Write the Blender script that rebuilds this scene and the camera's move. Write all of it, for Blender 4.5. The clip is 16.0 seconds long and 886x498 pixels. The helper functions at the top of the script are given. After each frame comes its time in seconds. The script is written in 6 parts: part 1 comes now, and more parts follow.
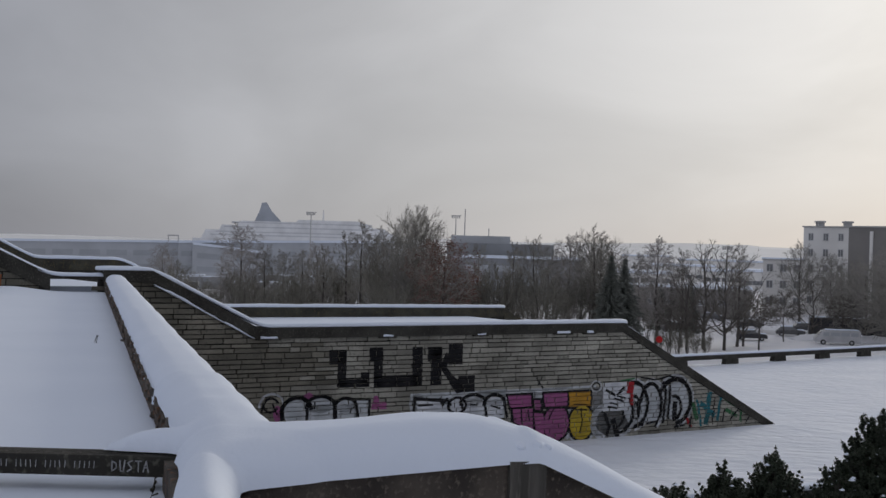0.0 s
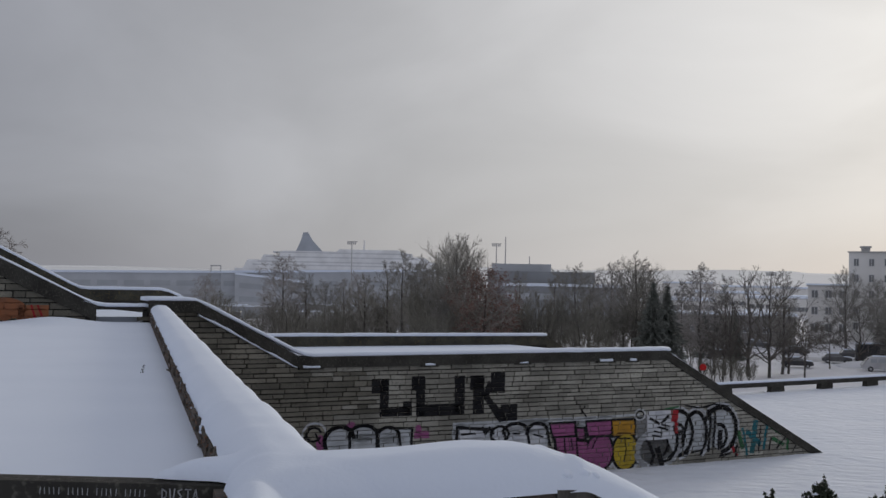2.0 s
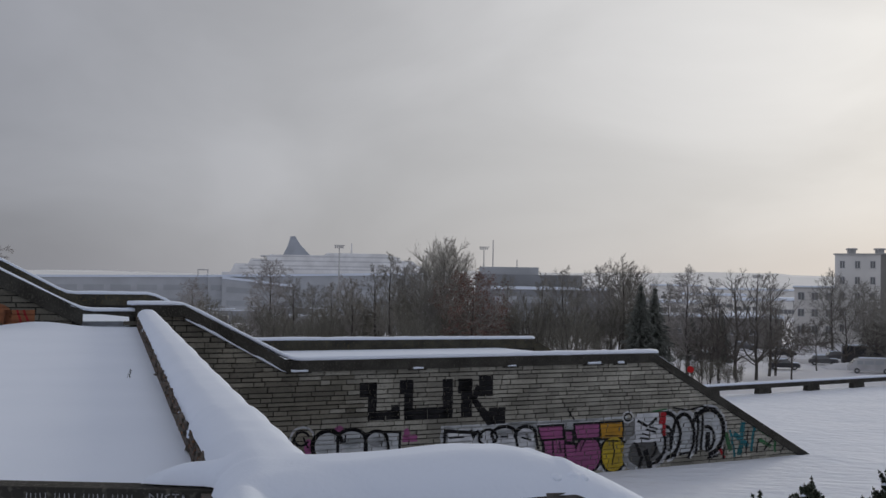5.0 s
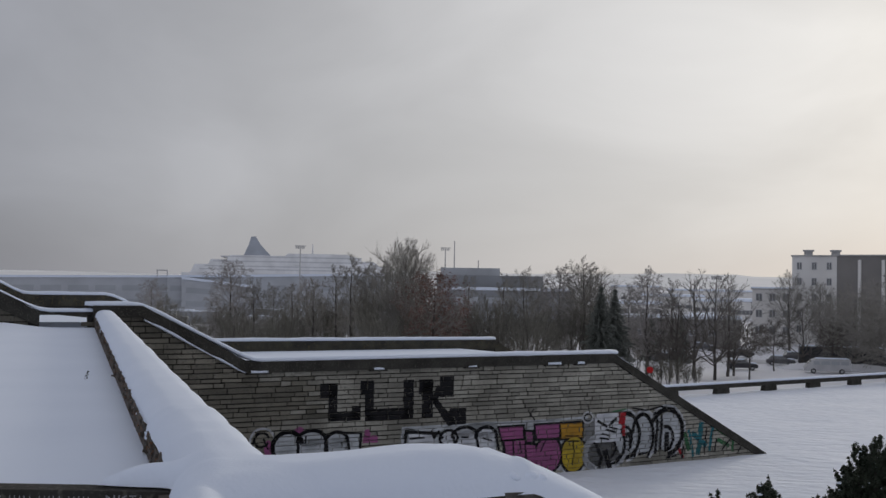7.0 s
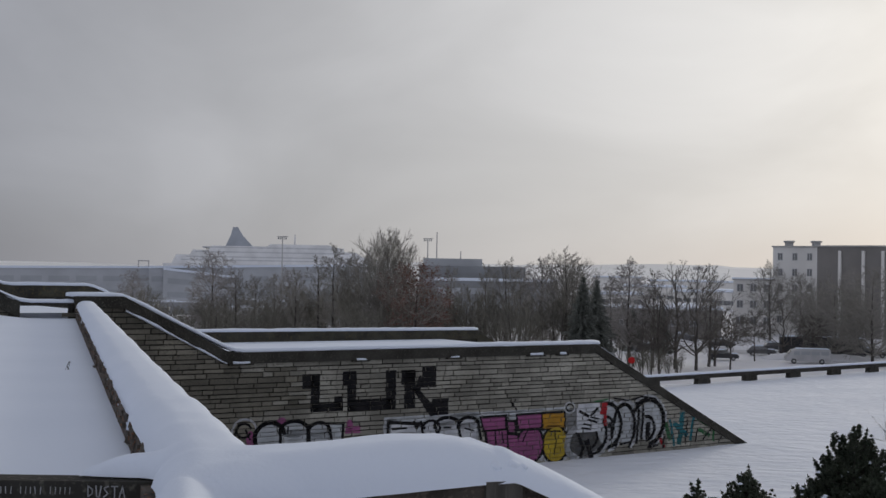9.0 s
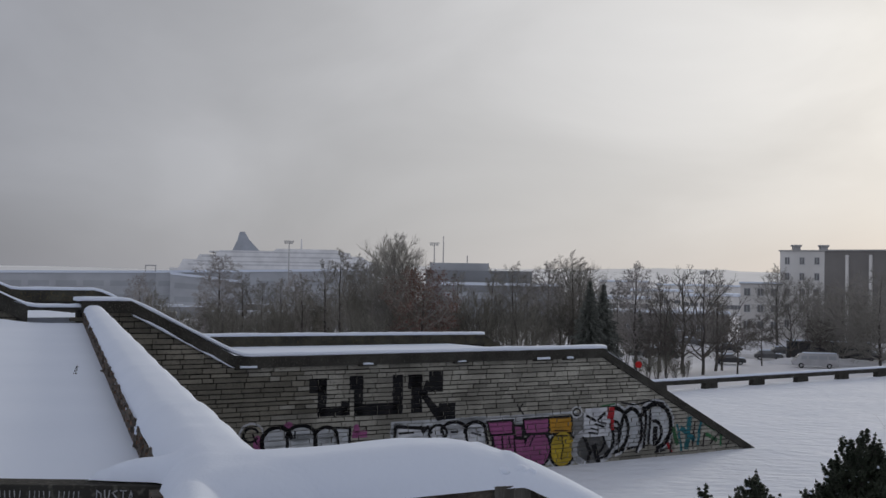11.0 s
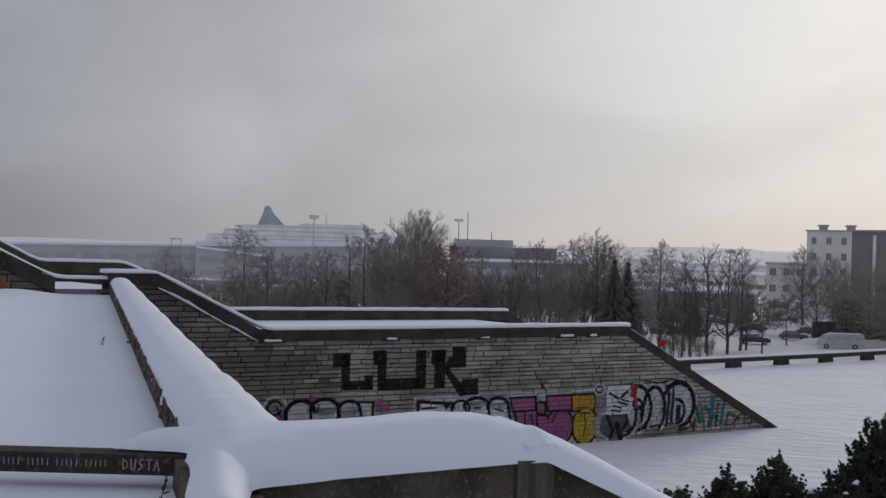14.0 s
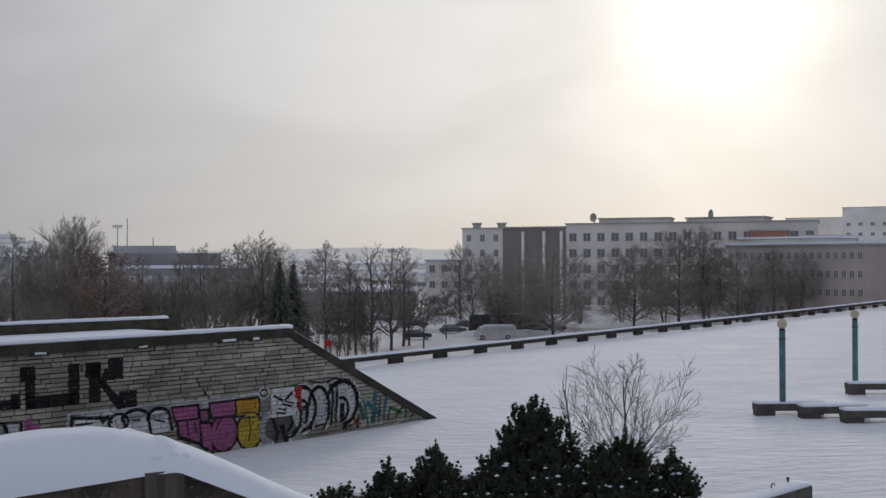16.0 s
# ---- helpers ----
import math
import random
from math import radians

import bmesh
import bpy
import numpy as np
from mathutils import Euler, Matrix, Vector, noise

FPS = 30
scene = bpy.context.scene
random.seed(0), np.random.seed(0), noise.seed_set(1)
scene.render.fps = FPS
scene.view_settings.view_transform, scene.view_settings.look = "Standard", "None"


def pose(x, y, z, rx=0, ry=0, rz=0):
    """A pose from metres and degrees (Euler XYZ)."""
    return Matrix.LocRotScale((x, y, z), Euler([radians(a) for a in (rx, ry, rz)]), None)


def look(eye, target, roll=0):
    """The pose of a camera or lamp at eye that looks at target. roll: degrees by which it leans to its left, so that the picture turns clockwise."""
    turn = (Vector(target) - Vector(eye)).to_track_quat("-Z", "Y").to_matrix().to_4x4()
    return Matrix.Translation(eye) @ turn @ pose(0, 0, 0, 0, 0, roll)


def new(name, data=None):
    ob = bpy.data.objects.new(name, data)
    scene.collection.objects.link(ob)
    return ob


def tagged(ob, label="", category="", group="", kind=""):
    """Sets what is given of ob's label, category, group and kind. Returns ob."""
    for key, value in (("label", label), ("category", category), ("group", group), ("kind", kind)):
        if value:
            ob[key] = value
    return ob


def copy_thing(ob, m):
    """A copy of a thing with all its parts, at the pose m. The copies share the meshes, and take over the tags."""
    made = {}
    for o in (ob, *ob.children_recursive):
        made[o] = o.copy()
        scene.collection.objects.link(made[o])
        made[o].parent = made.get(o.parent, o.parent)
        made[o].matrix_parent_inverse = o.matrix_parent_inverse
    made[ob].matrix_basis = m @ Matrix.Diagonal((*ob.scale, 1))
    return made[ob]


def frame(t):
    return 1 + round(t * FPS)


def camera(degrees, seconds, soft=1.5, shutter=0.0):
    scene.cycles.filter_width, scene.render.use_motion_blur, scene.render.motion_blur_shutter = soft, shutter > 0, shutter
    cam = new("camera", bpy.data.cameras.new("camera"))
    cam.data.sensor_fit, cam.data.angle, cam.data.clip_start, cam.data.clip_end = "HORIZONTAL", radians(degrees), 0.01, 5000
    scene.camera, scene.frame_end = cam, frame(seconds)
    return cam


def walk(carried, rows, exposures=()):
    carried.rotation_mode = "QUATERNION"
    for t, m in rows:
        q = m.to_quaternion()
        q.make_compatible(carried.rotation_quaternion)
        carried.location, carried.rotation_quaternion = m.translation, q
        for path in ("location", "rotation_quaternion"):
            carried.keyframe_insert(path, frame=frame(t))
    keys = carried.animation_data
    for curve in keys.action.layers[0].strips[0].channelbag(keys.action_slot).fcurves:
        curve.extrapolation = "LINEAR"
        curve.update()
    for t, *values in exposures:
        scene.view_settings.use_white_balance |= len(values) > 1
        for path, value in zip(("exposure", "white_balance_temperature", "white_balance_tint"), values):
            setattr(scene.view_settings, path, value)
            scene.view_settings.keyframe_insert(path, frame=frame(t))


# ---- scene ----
cam = camera(42.87, 16.0)
ROWS = [
    (0, 0.0009, 0.0206, 5.9036, 89.980, -1.500, 0.002),
    (0.5, -0.0102, 0.0671, 5.9006, 90.691, -1.429, 1.963),
    (1, -0.0158, 0.0635, 5.8976, 90.987, -1.365, 1.763),
    (1.5, -0.0234, -0.0080, 5.9017, 91.114, -1.163, 2.038),
    (2, -0.0218, -0.0086, 5.9030, 91.377, -1.102, 2.063),
    (2.5, -0.0247, 0.0046, 5.9018, 91.521, -0.989, 2.126),
    (3, -0.0246, 0.0046, 5.9013, 91.625, -0.862, 2.096),
    (3.5, -0.0235, 0.0053, 5.9015, 91.574, -1.014, 1.891),
    (4, -0.0238, 0.0010, 5.9019, 91.588, -0.898, 1.814),
    (6.5, -0.0255, -0.0031, 5.8994, 91.517, -1.052, 0.114),
    (7, -0.0156, -0.0125, 5.8996, 91.634, -0.977, -0.526),
    (7.5, -0.0119, -0.0178, 5.8975, 91.461, -1.041, -1.013),
    (8, -0.0098, 0.0336, 5.8921, 91.241, -1.052, -1.122),
    (8.5, -0.0061, 0.0435, 5.8930, 91.373, -0.898, -1.172),
    (9, -0.0123, -0.0310, 5.8993, 91.176, -0.973, -1.415),
    (11.5, -0.0202, -0.0294, 5.8975, 91.420, -0.937, -1.046),
    (12, -0.0190, -0.0252, 5.8962, 91.264, -0.882, -1.220),
    (12.5, -0.0203, -0.0265, 5.8972, 91.282, -0.733, -1.523),
    (13, -0.0239, -0.0205, 5.8907, 90.933, -0.953, -0.605),
    (13.5, -0.0301, -0.0216, 5.8890, 90.415, -1.383, 0.135),
    (14, -0.0252, -0.0266, 5.8888, 90.164, -1.546, 0.143),
    (14.5, -0.0098, -0.0371, 5.8933, 90.394, -1.258, -1.962),
    (15, 0.0367, -0.0567, 5.8953, 90.075, -0.434, -6.585),
    (15.5, 0.0941, 0.0067, 5.8814, 90.393, -0.171, -10.964),
    (16, 0.1687, -0.0107, 5.8838, 90.494, 0.241, -16.680),
]
walk(cam, [(t, pose(x, y, z, rx, ry, rz)) for t, x, y, z, rx, ry, rz in ROWS])

# ---- sky and sun ----
SUN_AZ, SUN_EL = 30.5, 12.0
sun_way = Vector((math.sin(radians(SUN_AZ)) * math.cos(radians(SUN_EL)), math.cos(radians(SUN_AZ)) * math.cos(radians(SUN_EL)), math.sin(radians(SUN_EL))))


def make_world():
    w = bpy.data.worlds.new("winter_sky")
    scene.world = w
    w.use_nodes = True
    nt = w.node_tree
    nt.nodes.clear()
    N, link = nt.nodes.new, nt.links.new

    def math_node(op, a, b=None):
        n = N("ShaderNodeMath")
        n.operation = op
        for i, v in enumerate((a, b)):
            if v is None:
                continue
            if isinstance(v, (int, float)):
                n.inputs[i].default_value = v
            else:
                link(v, n.inputs[i])
        return n.outputs[0]

    tc = N("ShaderNodeTexCoord")
    way = N("ShaderNodeVectorMath")
    way.operation = "NORMALIZE"
    link(tc.outputs["Generated"], way.inputs[0])
    dot = N("ShaderNodeVectorMath")
    dot.operation = "DOT_PRODUCT"
    link(way.outputs[0], dot.inputs[0])
    dot.inputs[1].default_value = sun_way
    angle = math_node("ARCCOSINE", math_node("MINIMUM", dot.outputs["Value"], 0.99999))
    veil = N("ShaderNodeMapRange")
    veil.interpolation_type = "SMOOTHSTEP"
    for key, value in (("From Min", radians(62)), ("From Max", radians(10)), ("To Min", 0.0), ("To Max", 1.0)):
        veil.inputs[key].default_value = value
    link(angle, veil.inputs["Value"])
    wide = veil.outputs[0]
    glow = math_node("EXPONENT", math_node("MULTIPLY", angle, -1 / radians(9)))
    tight = math_node("EXPONENT", math_node("MULTIPLY", math_node("POWER", math_node("MULTIPLY", angle, 1 / radians(5.0)), 2.0), -1.0))
    # thin moving cloud, drawn out sideways
    mp = N("ShaderNodeMapping")
    mp.inputs["Scale"].default_value = (1.0, 1.0, 2.2)
    mp.inputs["Rotation"].default_value = (0, radians(-22), 0)
    link(way.outputs[0], mp.inputs["Vector"])
    n1 = N("ShaderNodeTexNoise")
    n1.inputs["Scale"].default_value, n1.inputs["Detail"].default_value, n1.inputs["Roughness"].default_value = 3.0, 5, 0.5
    n1.inputs["Distortion"].default_value = 0.5
    link(mp.outputs[0], n1.inputs["Vector"])
    cloud = N("ShaderNodeMapRange")
    cloud.inputs["From Min"].default_value, cloud.inputs["From Max"].default_value = 0.3, 0.7
    cloud.inputs["To Min"].default_value, cloud.inputs["To Max"].default_value = 0.88, 1.14
    link(n1.outputs["Fac"], cloud.inputs["Value"])

    def tint(col, fac):
        n = N("ShaderNodeVectorMath")
        n.operation = "SCALE"
        n.inputs[0].default_value = col
        if isinstance(fac, (int, float)):
            n.inputs["Scale"].default_value = fac
        else:
            link(fac, n.inputs["Scale"])
        return n.outputs[0]

    def add(a, b):
        n = N("ShaderNodeVectorMath")
        n.operation = "ADD"
        link(a, n.inputs[0])
        link(b, n.inputs[1])
        return n.outputs[0]

    up = N("ShaderNodeSeparateXYZ")
    link(way.outputs[0], up.inputs[0])
    aloft = N("ShaderNodeMapRange")
    aloft.interpolation_type = "SMOOTHSTEP"
    for key, value in (("From Min", 0.22), ("From Max", 0.8), ("To Min", 1.0), ("To Max", 1.10)):
        aloft.inputs[key].default_value = value
    link(up.outputs["Z"], aloft.inputs["Value"])
    # added fill: the unseen sky opposite the sun is brightened to lift facing surfaces
    back = N("ShaderNodeMapRange")
    back.interpolation_type = "SMOOTHSTEP"
    for key, value in (("From Min", 0.35), ("From Max", -0.9), ("To Min", 1.0), ("To Max", 1.7)):
        back.inputs[key].default_value = value
    link(dot.outputs["Value"], back.inputs["Value"])
    grey = tint((0.252, 0.262, 0.300), math_node("MULTIPLY", aloft.outputs[0], back.outputs[0]))
    both = add(add(add(grey, tint((0.365, 0.350, 0.315), wide)), tint((0.31, 0.29, 0.235), glow)), tint((0.50, 0.48, 0.42), tight))
    mul = N("ShaderNodeVectorMath")
    mul.operation = "SCALE"
    link(both, mul.inputs[0])
    low = N("ShaderNodeMapRange")
    low.interpolation_type = "SMOOTHSTEP"
    for key, value in (("From Min", 0.0), ("From Max", 0.10), ("To Min", 0.90), ("To Max", 1.0)):
        low.inputs[key].default_value = value
    link(up.outputs["Z"], low.inputs["Value"])
    link(math_node("MULTIPLY", cloud.outputs[0], low.outputs[0]), mul.inputs["Scale"])
    sky = N("ShaderNodeTexSky")
    sky.sky_type, sky.sun_disc = "NISHITA", False
    sky.sun_elevation, sky.sun_rotation = radians(SUN_EL), radians(SUN_AZ)
    bg1, bg2, mix, out = N("ShaderNodeBackground"), N("ShaderNodeBackground"), N("ShaderNodeAddShader"), N("ShaderNodeOutputWorld")
    link(mul.outputs[0], bg1.inputs["Color"])
    bg1.inputs["Strength"].default_value = 1.0
    link(sky.outputs[0], bg2.inputs["Color"])
    bg2.inputs["Strength"].default_value = 0.003
    link(bg1.outputs[0], mix.inputs[0])
    link(bg2.outputs[0], mix.inputs[1])
    link(mix.outputs[0], out.inputs["Surface"])


make_world()
sun = new("sun", bpy.data.lights.new("sun", "SUN"))
sun.data.energy, sun.data.angle, sun.data.color = 1.1, radians(12), (1.0, 0.93, 0.82)
sun.matrix_world = look(sun_way * 100, (0, 0, 0))


# ---- materials ----
def mat(name, a, b=None, rough=0.85, scale=2.0, fine=30.0, bump=0.3, depth=0.02, metal=0.0, stretch=(1, 1, 1), c=None, vary=0.0, spec=0.3, local=False, turn=0.0, fine_detail=3):
    """Two tones mixed by a coarse noise, a third tone in fine specks, fine relief; vary: a change of tone from piece to piece."""
    m = bpy.data.materials.new(name)
    m.use_nodes = True
    nt = m.node_tree
    N, link = nt.nodes.new, nt.links.new
    bsdf = nt.nodes["Principled BSDF"]
    bsdf.inputs["Roughness"].default_value, bsdf.inputs["Metallic"].default_value = rough, metal
    bsdf.inputs["Specular IOR Level"].default_value = spec
    if local:
        tc = N("ShaderNodeTexCoord")
        source = tc.outputs["Object"]
    else:
        tc = N("ShaderNodeNewGeometry")
        source = tc.outputs["Position"]
    mp = N("ShaderNodeMapping")
    mp.inputs["Scale"].default_value = stretch
    mp.inputs["Rotation"].default_value = (0, 0, radians(turn))
    link(source, mp.inputs["Vector"])

    def noise_node(s, detail=4):
        n = N("ShaderNodeTexNoise")
        n.inputs["Scale"].default_value, n.inputs["Detail"].default_value = s, detail
        link(mp.outputs[0], n.inputs["Vector"])
        return n.outputs["Fac"]

    def mixed(fac, x, y, how="MIX"):
        n = N("ShaderNodeMix")
        n.data_type, n.blend_type = "RGBA", how
        for sock, v in ((n.inputs["Factor"], fac), (n.inputs["A"], x), (n.inputs["B"], y)):
            if isinstance(v, (int, float)):
                sock.default_value = v
            elif isinstance(v, tuple):
                sock.default_value = (*v, 1)
            else:
                link(v, sock)
        return n.outputs["Result"]

    def ramp(v, lo, hi, to0=0.0, to1=1.0):
        n = N("ShaderNodeMapRange")
        for k, q in (("From Min", lo), ("From Max", hi), ("To Min", to0), ("To Max", to1)):
            n.inputs[k].default_value = q
        link(v, n.inputs["Value"])
        return n.outputs[0]

    b = b or tuple(0.8 * q for q in a)
    coarse, grain = noise_node(scale), noise_node(fine, fine_detail)
    col = mixed(ramp(coarse, 0.35, 0.65), a, b)
    if c:
        col = mixed(ramp(grain, 0.55, 0.7), col, c)
    if vary:
        info = N("ShaderNodeObjectInfo")
        g = N("ShaderNodeNewGeometry")
        both = N("ShaderNodeMath")
        both.operation = "ADD"
        link(info.outputs["Random"], both.inputs[0])
        link(g.outputs["Random Per Island"], both.inputs[1])
        fr = N("ShaderNodeMath")
        fr.operation = "FRACT"
        link(both.outputs[0], fr.inputs[0])
        hs = N("ShaderNodeHueSaturation")
        link(ramp(fr.outputs[0], 0, 1, 1 - vary, 1 + vary), hs.inputs["Value"])
        link(col, hs.inputs["Color"])
        col = hs.outputs["Color"]
    link(col, bsdf.inputs["Base Color"])
    link(ramp(coarse, 0.2, 0.8, max(rough - 0.12, 0.02), min(rough + 0.1, 1)), bsdf.inputs["Roughness"])
    bp = N("ShaderNodeBump")
    bp.inputs["Strength"].default_value, bp.inputs["Distance"].default_value = bump, depth
    link(grain, bp.inputs["Height"])
    link(bp.outputs[0], bsdf.inputs["Normal"])
    return m


SNOW = mat("snow", (0.768, 0.826, 0.93), (0.744, 0.803, 0.908), rough=0.88, scale=0.6, fine=45, bump=0.2, depth=0.012, spec=0.1)
SNOW_WIND = mat("windblown_snow", (0.805, 0.84, 0.91), (0.745, 0.785, 0.86), spec=0.12, rough=0.88, scale=0.3, fine=1.5, bump=1.0, depth=0.18, stretch=(0.75, 1.5, 1), turn=-24, fine_detail=6)
SNOW_FAR = mat("trodden_snow", (0.82, 0.82, 0.85), (0.70, 0.70, 0.73), rough=0.8, scale=0.06, fine=0.6, bump=0.3, depth=0.1)
STONE = mat("limestone_block", (0.37, 0.355, 0.305), (0.21, 0.20, 0.17), rough=0.9, scale=0.6, fine=14, bump=1.0, depth=0.03, c=(0.19, 0.182, 0.155), vary=0.26)
STONE_DAMP = mat("stained_limestone_block", (0.23, 0.212, 0.17), (0.12, 0.112, 0.09), rough=0.8, scale=0.7, fine=16, bump=0.9, depth=0.025, c=(0.12, 0.115, 0.095), vary=0.3)
MORTAR = mat("dark_mortar", (0.04, 0.037, 0.032), (0.022, 0.02, 0.018), scale=3, fine=40)
CONCRETE = mat("weathered_concrete", (0.05, 0.047, 0.04), (0.028, 0.026, 0.022), rough=0.92, scale=1.6, fine=26, bump=0.6, depth=0.015, c=(0.095, 0.09, 0.075))
NEAR_CONCRETE = mat("old_brown_concrete", (0.085, 0.070, 0.058), (0.045, 0.038, 0.033), rough=0.92, scale=4.5, fine=45, bump=0.8, depth=0.012, c=(0.13, 0.11, 0.09))
MOSSY = mat("mossy_stone", (0.066, 0.062, 0.046), (0.036, 0.034, 0.028), scale=2.5, fine=18, c=(0.11, 0.088, 0.045), bump=0.7)
STREAKED = mat("streaked_concrete", (0.10, 0.093, 0.083), (0.05, 0.046, 0.041), rough=0.9, scale=9, fine=40, bump=0.5, stretch=(1, 1, 0.12), c=(0.13, 0.122, 0.108))
RUSTY = mat("flaking_plaster_edge", (0.10, 0.085, 0.07), (0.05, 0.042, 0.036), scale=5, fine=30, c=(0.20, 0.095, 0.05), bump=0.9, depth=0.02)


# ---- building blocks ----
def obj(name, bm, material=None, parent=None, label="", smooth=False):
    me = bpy.data.meshes.new(name)
    bmesh.ops.recalc_face_normals(bm, faces=bm.faces[:])
    bm.to_mesh(me)
    bm.free()
    if material:
        me.materials.append(material)
    if smooth:
        me.shade_smooth()
    ob = new(name, me)
    if parent:
        ob.parent = parent
    if label:
        tagged(ob, label)
    return ob


def part(name, bm, material, parent, label="", smooth=False):
    return obj(name, bm, material, parent, label, smooth)


def raw(name, verts, faces, material, parent=None, label="", smooth=False):
    me = bpy.data.meshes.new(name)
    me.from_pydata([tuple(v) for v in verts], [], faces)
    me.materials.append(material)
    if smooth:
        me.shade_smooth()
    ob = new(name, me)
    if parent:
        ob.parent = parent
    if label:
        tagged(ob, label)
    return ob


def box(bm, lo, hi, m=None, bevel=0.0):
    size = [hi[i] - lo[i] for i in range(3)]
    mid = [(hi[i] + lo[i]) / 2 for i in range(3)]
    r = bmesh.ops.create_cube(bm, size=1, matrix=(m or Matrix()) @ Matrix.Translation(mid) @ Matrix.Diagonal((*size, 1)))
    if bevel:
        edges = list({e for v in r["verts"] for e in v.link_edges})
        bmesh.ops.bevel(bm, geom=edges, offset=bevel, segments=2, affect="EDGES", profile=0.6)
    return bm


def tube(bm, path, radius, sides=8, end=None):
    """A round bar along a path; the radius runs to end."""
    rings, n = [], len(path)
    for i, p in enumerate(path):
        p = Vector(p)
        d = (Vector(path[min(i + 1, n - 1)]) - Vector(path[max(i - 1, 0)])).normalized()
        a = d.orthogonal().normalized()
        b = d.cross(a)
        r = radius + ((end if end is not None else radius) - radius) * i / (n - 1)
        rings.append([bm.verts.new(p + r * (math.cos(6.2832 * k / sides) * a + math.sin(6.2832 * k / sides) * b)) for k in range(sides)])
    for i in range(n - 1):
        for k in range(sides):
            bm.faces.new((rings[i][k], rings[i][(k + 1) % sides], rings[i + 1][(k + 1) % sides], rings[i + 1][k]))
    bm.faces.new(rings[0][::-1])
    bm.faces.new(rings[-1])
    return bm


def loft(bm, rings):
    """Closed skin over rings of equal length, capped at both ends."""
    vs = [[bm.verts.new(p) for p in r] for r in rings]
    n = len(vs[0])
    for a, b in zip(vs, vs[1:]):
        for k in range(n):
            bm.faces.new((a[k], a[(k + 1) % n], b[(k + 1) % n], b[k]))
    bm.faces.new(vs[0][::-1])
    bm.faces.new(vs[-1])
    return bm


def empty(name, label, category, group="", kind="", at=None):
    e = new(name)
    if at is not None:
        e.matrix_world = at
    return tagged(e, label, category, group, kind)


class Line:
    """A wall line in plan: s runs along it to the left seen from the eye, off runs away from the eye, z up."""

    def __init__(self, x, y, az):
        self.o = Vector((x, y, 0))
        self.u = Vector((-math.sin(radians(az)), -math.cos(radians(az)), 0))
        self.v = Vector((-math.cos(radians(az)), math.sin(radians(az)), 0))

    def at(self, s, off, z):
        return self.o + s * self.u + off * self.v + Vector((0, 0, z))


def strip(bm, line, top, thick, off0, off1):
    """A bar under the line of points (s, z), of a set thickness, from off0 to off1."""
    return loft(bm, [[line.at(s, off0, z), line.at(s, off1, z), line.at(s, off1, z - thick), line.at(s, off0, z - thick)] for s, z in top])


def snow_strip(bm, line, top, thick, off0, off1, step=0.25, rough=0.25, seed=0.0, over=0.03):
    """Snow lying on a ledge: a soft rounded cushion along the points (s, z)."""
    pts = []
    for (s0, z0), (s1, z1) in zip(top, top[1:]):
        n = max(1, int(abs(s1 - s0) / step))
        pts += [(s0 + (s1 - s0) * i / n, z0 + (z1 - z0) * i / n) for i in range(n)]
    pts.append(top[-1])
    # soften the bends
    zs = [z for _, z in pts]
    rings = []
    for i, (s, _) in enumerate(pts):
        z = (zs[max(i - 1, 0)] + 2 * zs[i] + zs[min(i + 1, len(zs) - 1)]) / 4
        q = noise.noise((s * 0.9 + seed, seed, 0)) + 0.5 * noise.noise((s * 3.1 + seed, seed, 4))
        t = thick * (1 + rough * q)
        o0, o1 = off0 - over * (1 + q), off1 + over * (1 + q)
        ring = []
        for k in range(9):
            a = math.pi * k / 8
            c = math.cos(a)
            f = math.copysign(abs(c) ** 0.55, c)
            h = max(math.sin(a), 0) ** 0.55
            ring.append(line.at(s, (o0 + o1) / 2 - f * (o1 - o0) / 2, z + h * t))
        rings.append(ring)
    return loft(bm, rings)


def clip(poly, a, b, c):
    """The part of a convex polygon where a x + b y + c >= 0."""
    out = []
    for i, p in enumerate(poly):
        q = poly[(i + 1) % len(poly)]
        dp, dq = a * p[0] + b * p[1] + c, a * q[0] + b * q[1] + c
        if dp >= 0:
            out.append(p)
        if dp * dq < 0:
            t = dp / (dp - dq)
            out.append((p[0] + t * (q[0] - p[0]), p[1] + t * (q[1] - p[1])))
    return out


def area(poly):
    return 0.5 * sum(p[0] * q[1] - q[0] * p[1] for p, q in zip(poly, poly[1:] + poly[:1]))


# ---- the terraces ----
FRONT = Line(11.94, 39.83, 60)
BACK = Line(2.42, 43.10, 62)
NEAR = Line(0.48, 5.42, 60)
PAR = Line(-8.14, 28.17, -17.5)  # the long parapet: s runs towards the eye, off to its left
TOP = [(0.08, 0.0), (7.07, 3.67), (19.45, 3.67), (22.3, 5.15), (23.53, 5.15)]
SLOPE_UP = [(24.8, 5.03), (28.5, 6.85)]


def grid_sheet(name, x0, x1, y0, y1, step, height, material, keep=None):
    nx, ny = int((x1 - x0) / step) + 1, int((y1 - y0) / step) + 1
    vs = [(x0 + i * step, y0 + j * step, height(x0 + i * step, y0 + j * step)) for j in range(ny) for i in range(nx)]
    fs = [(j * nx + i, j * nx + i + 1, j * nx + i + 1 + nx, j * nx + i + nx) for j in range(ny - 1) for i in range(nx - 1)]
    if keep:
        fs = [f for f in fs if keep(*[sum(vs[k][q] for k in f) / 4 for q in (0, 1)])]
    return raw(name, vs, fs, material, smooth=True)


RAIL = Line(22.47, 65.9, 55)  # s runs left along the railing, off away from the eye


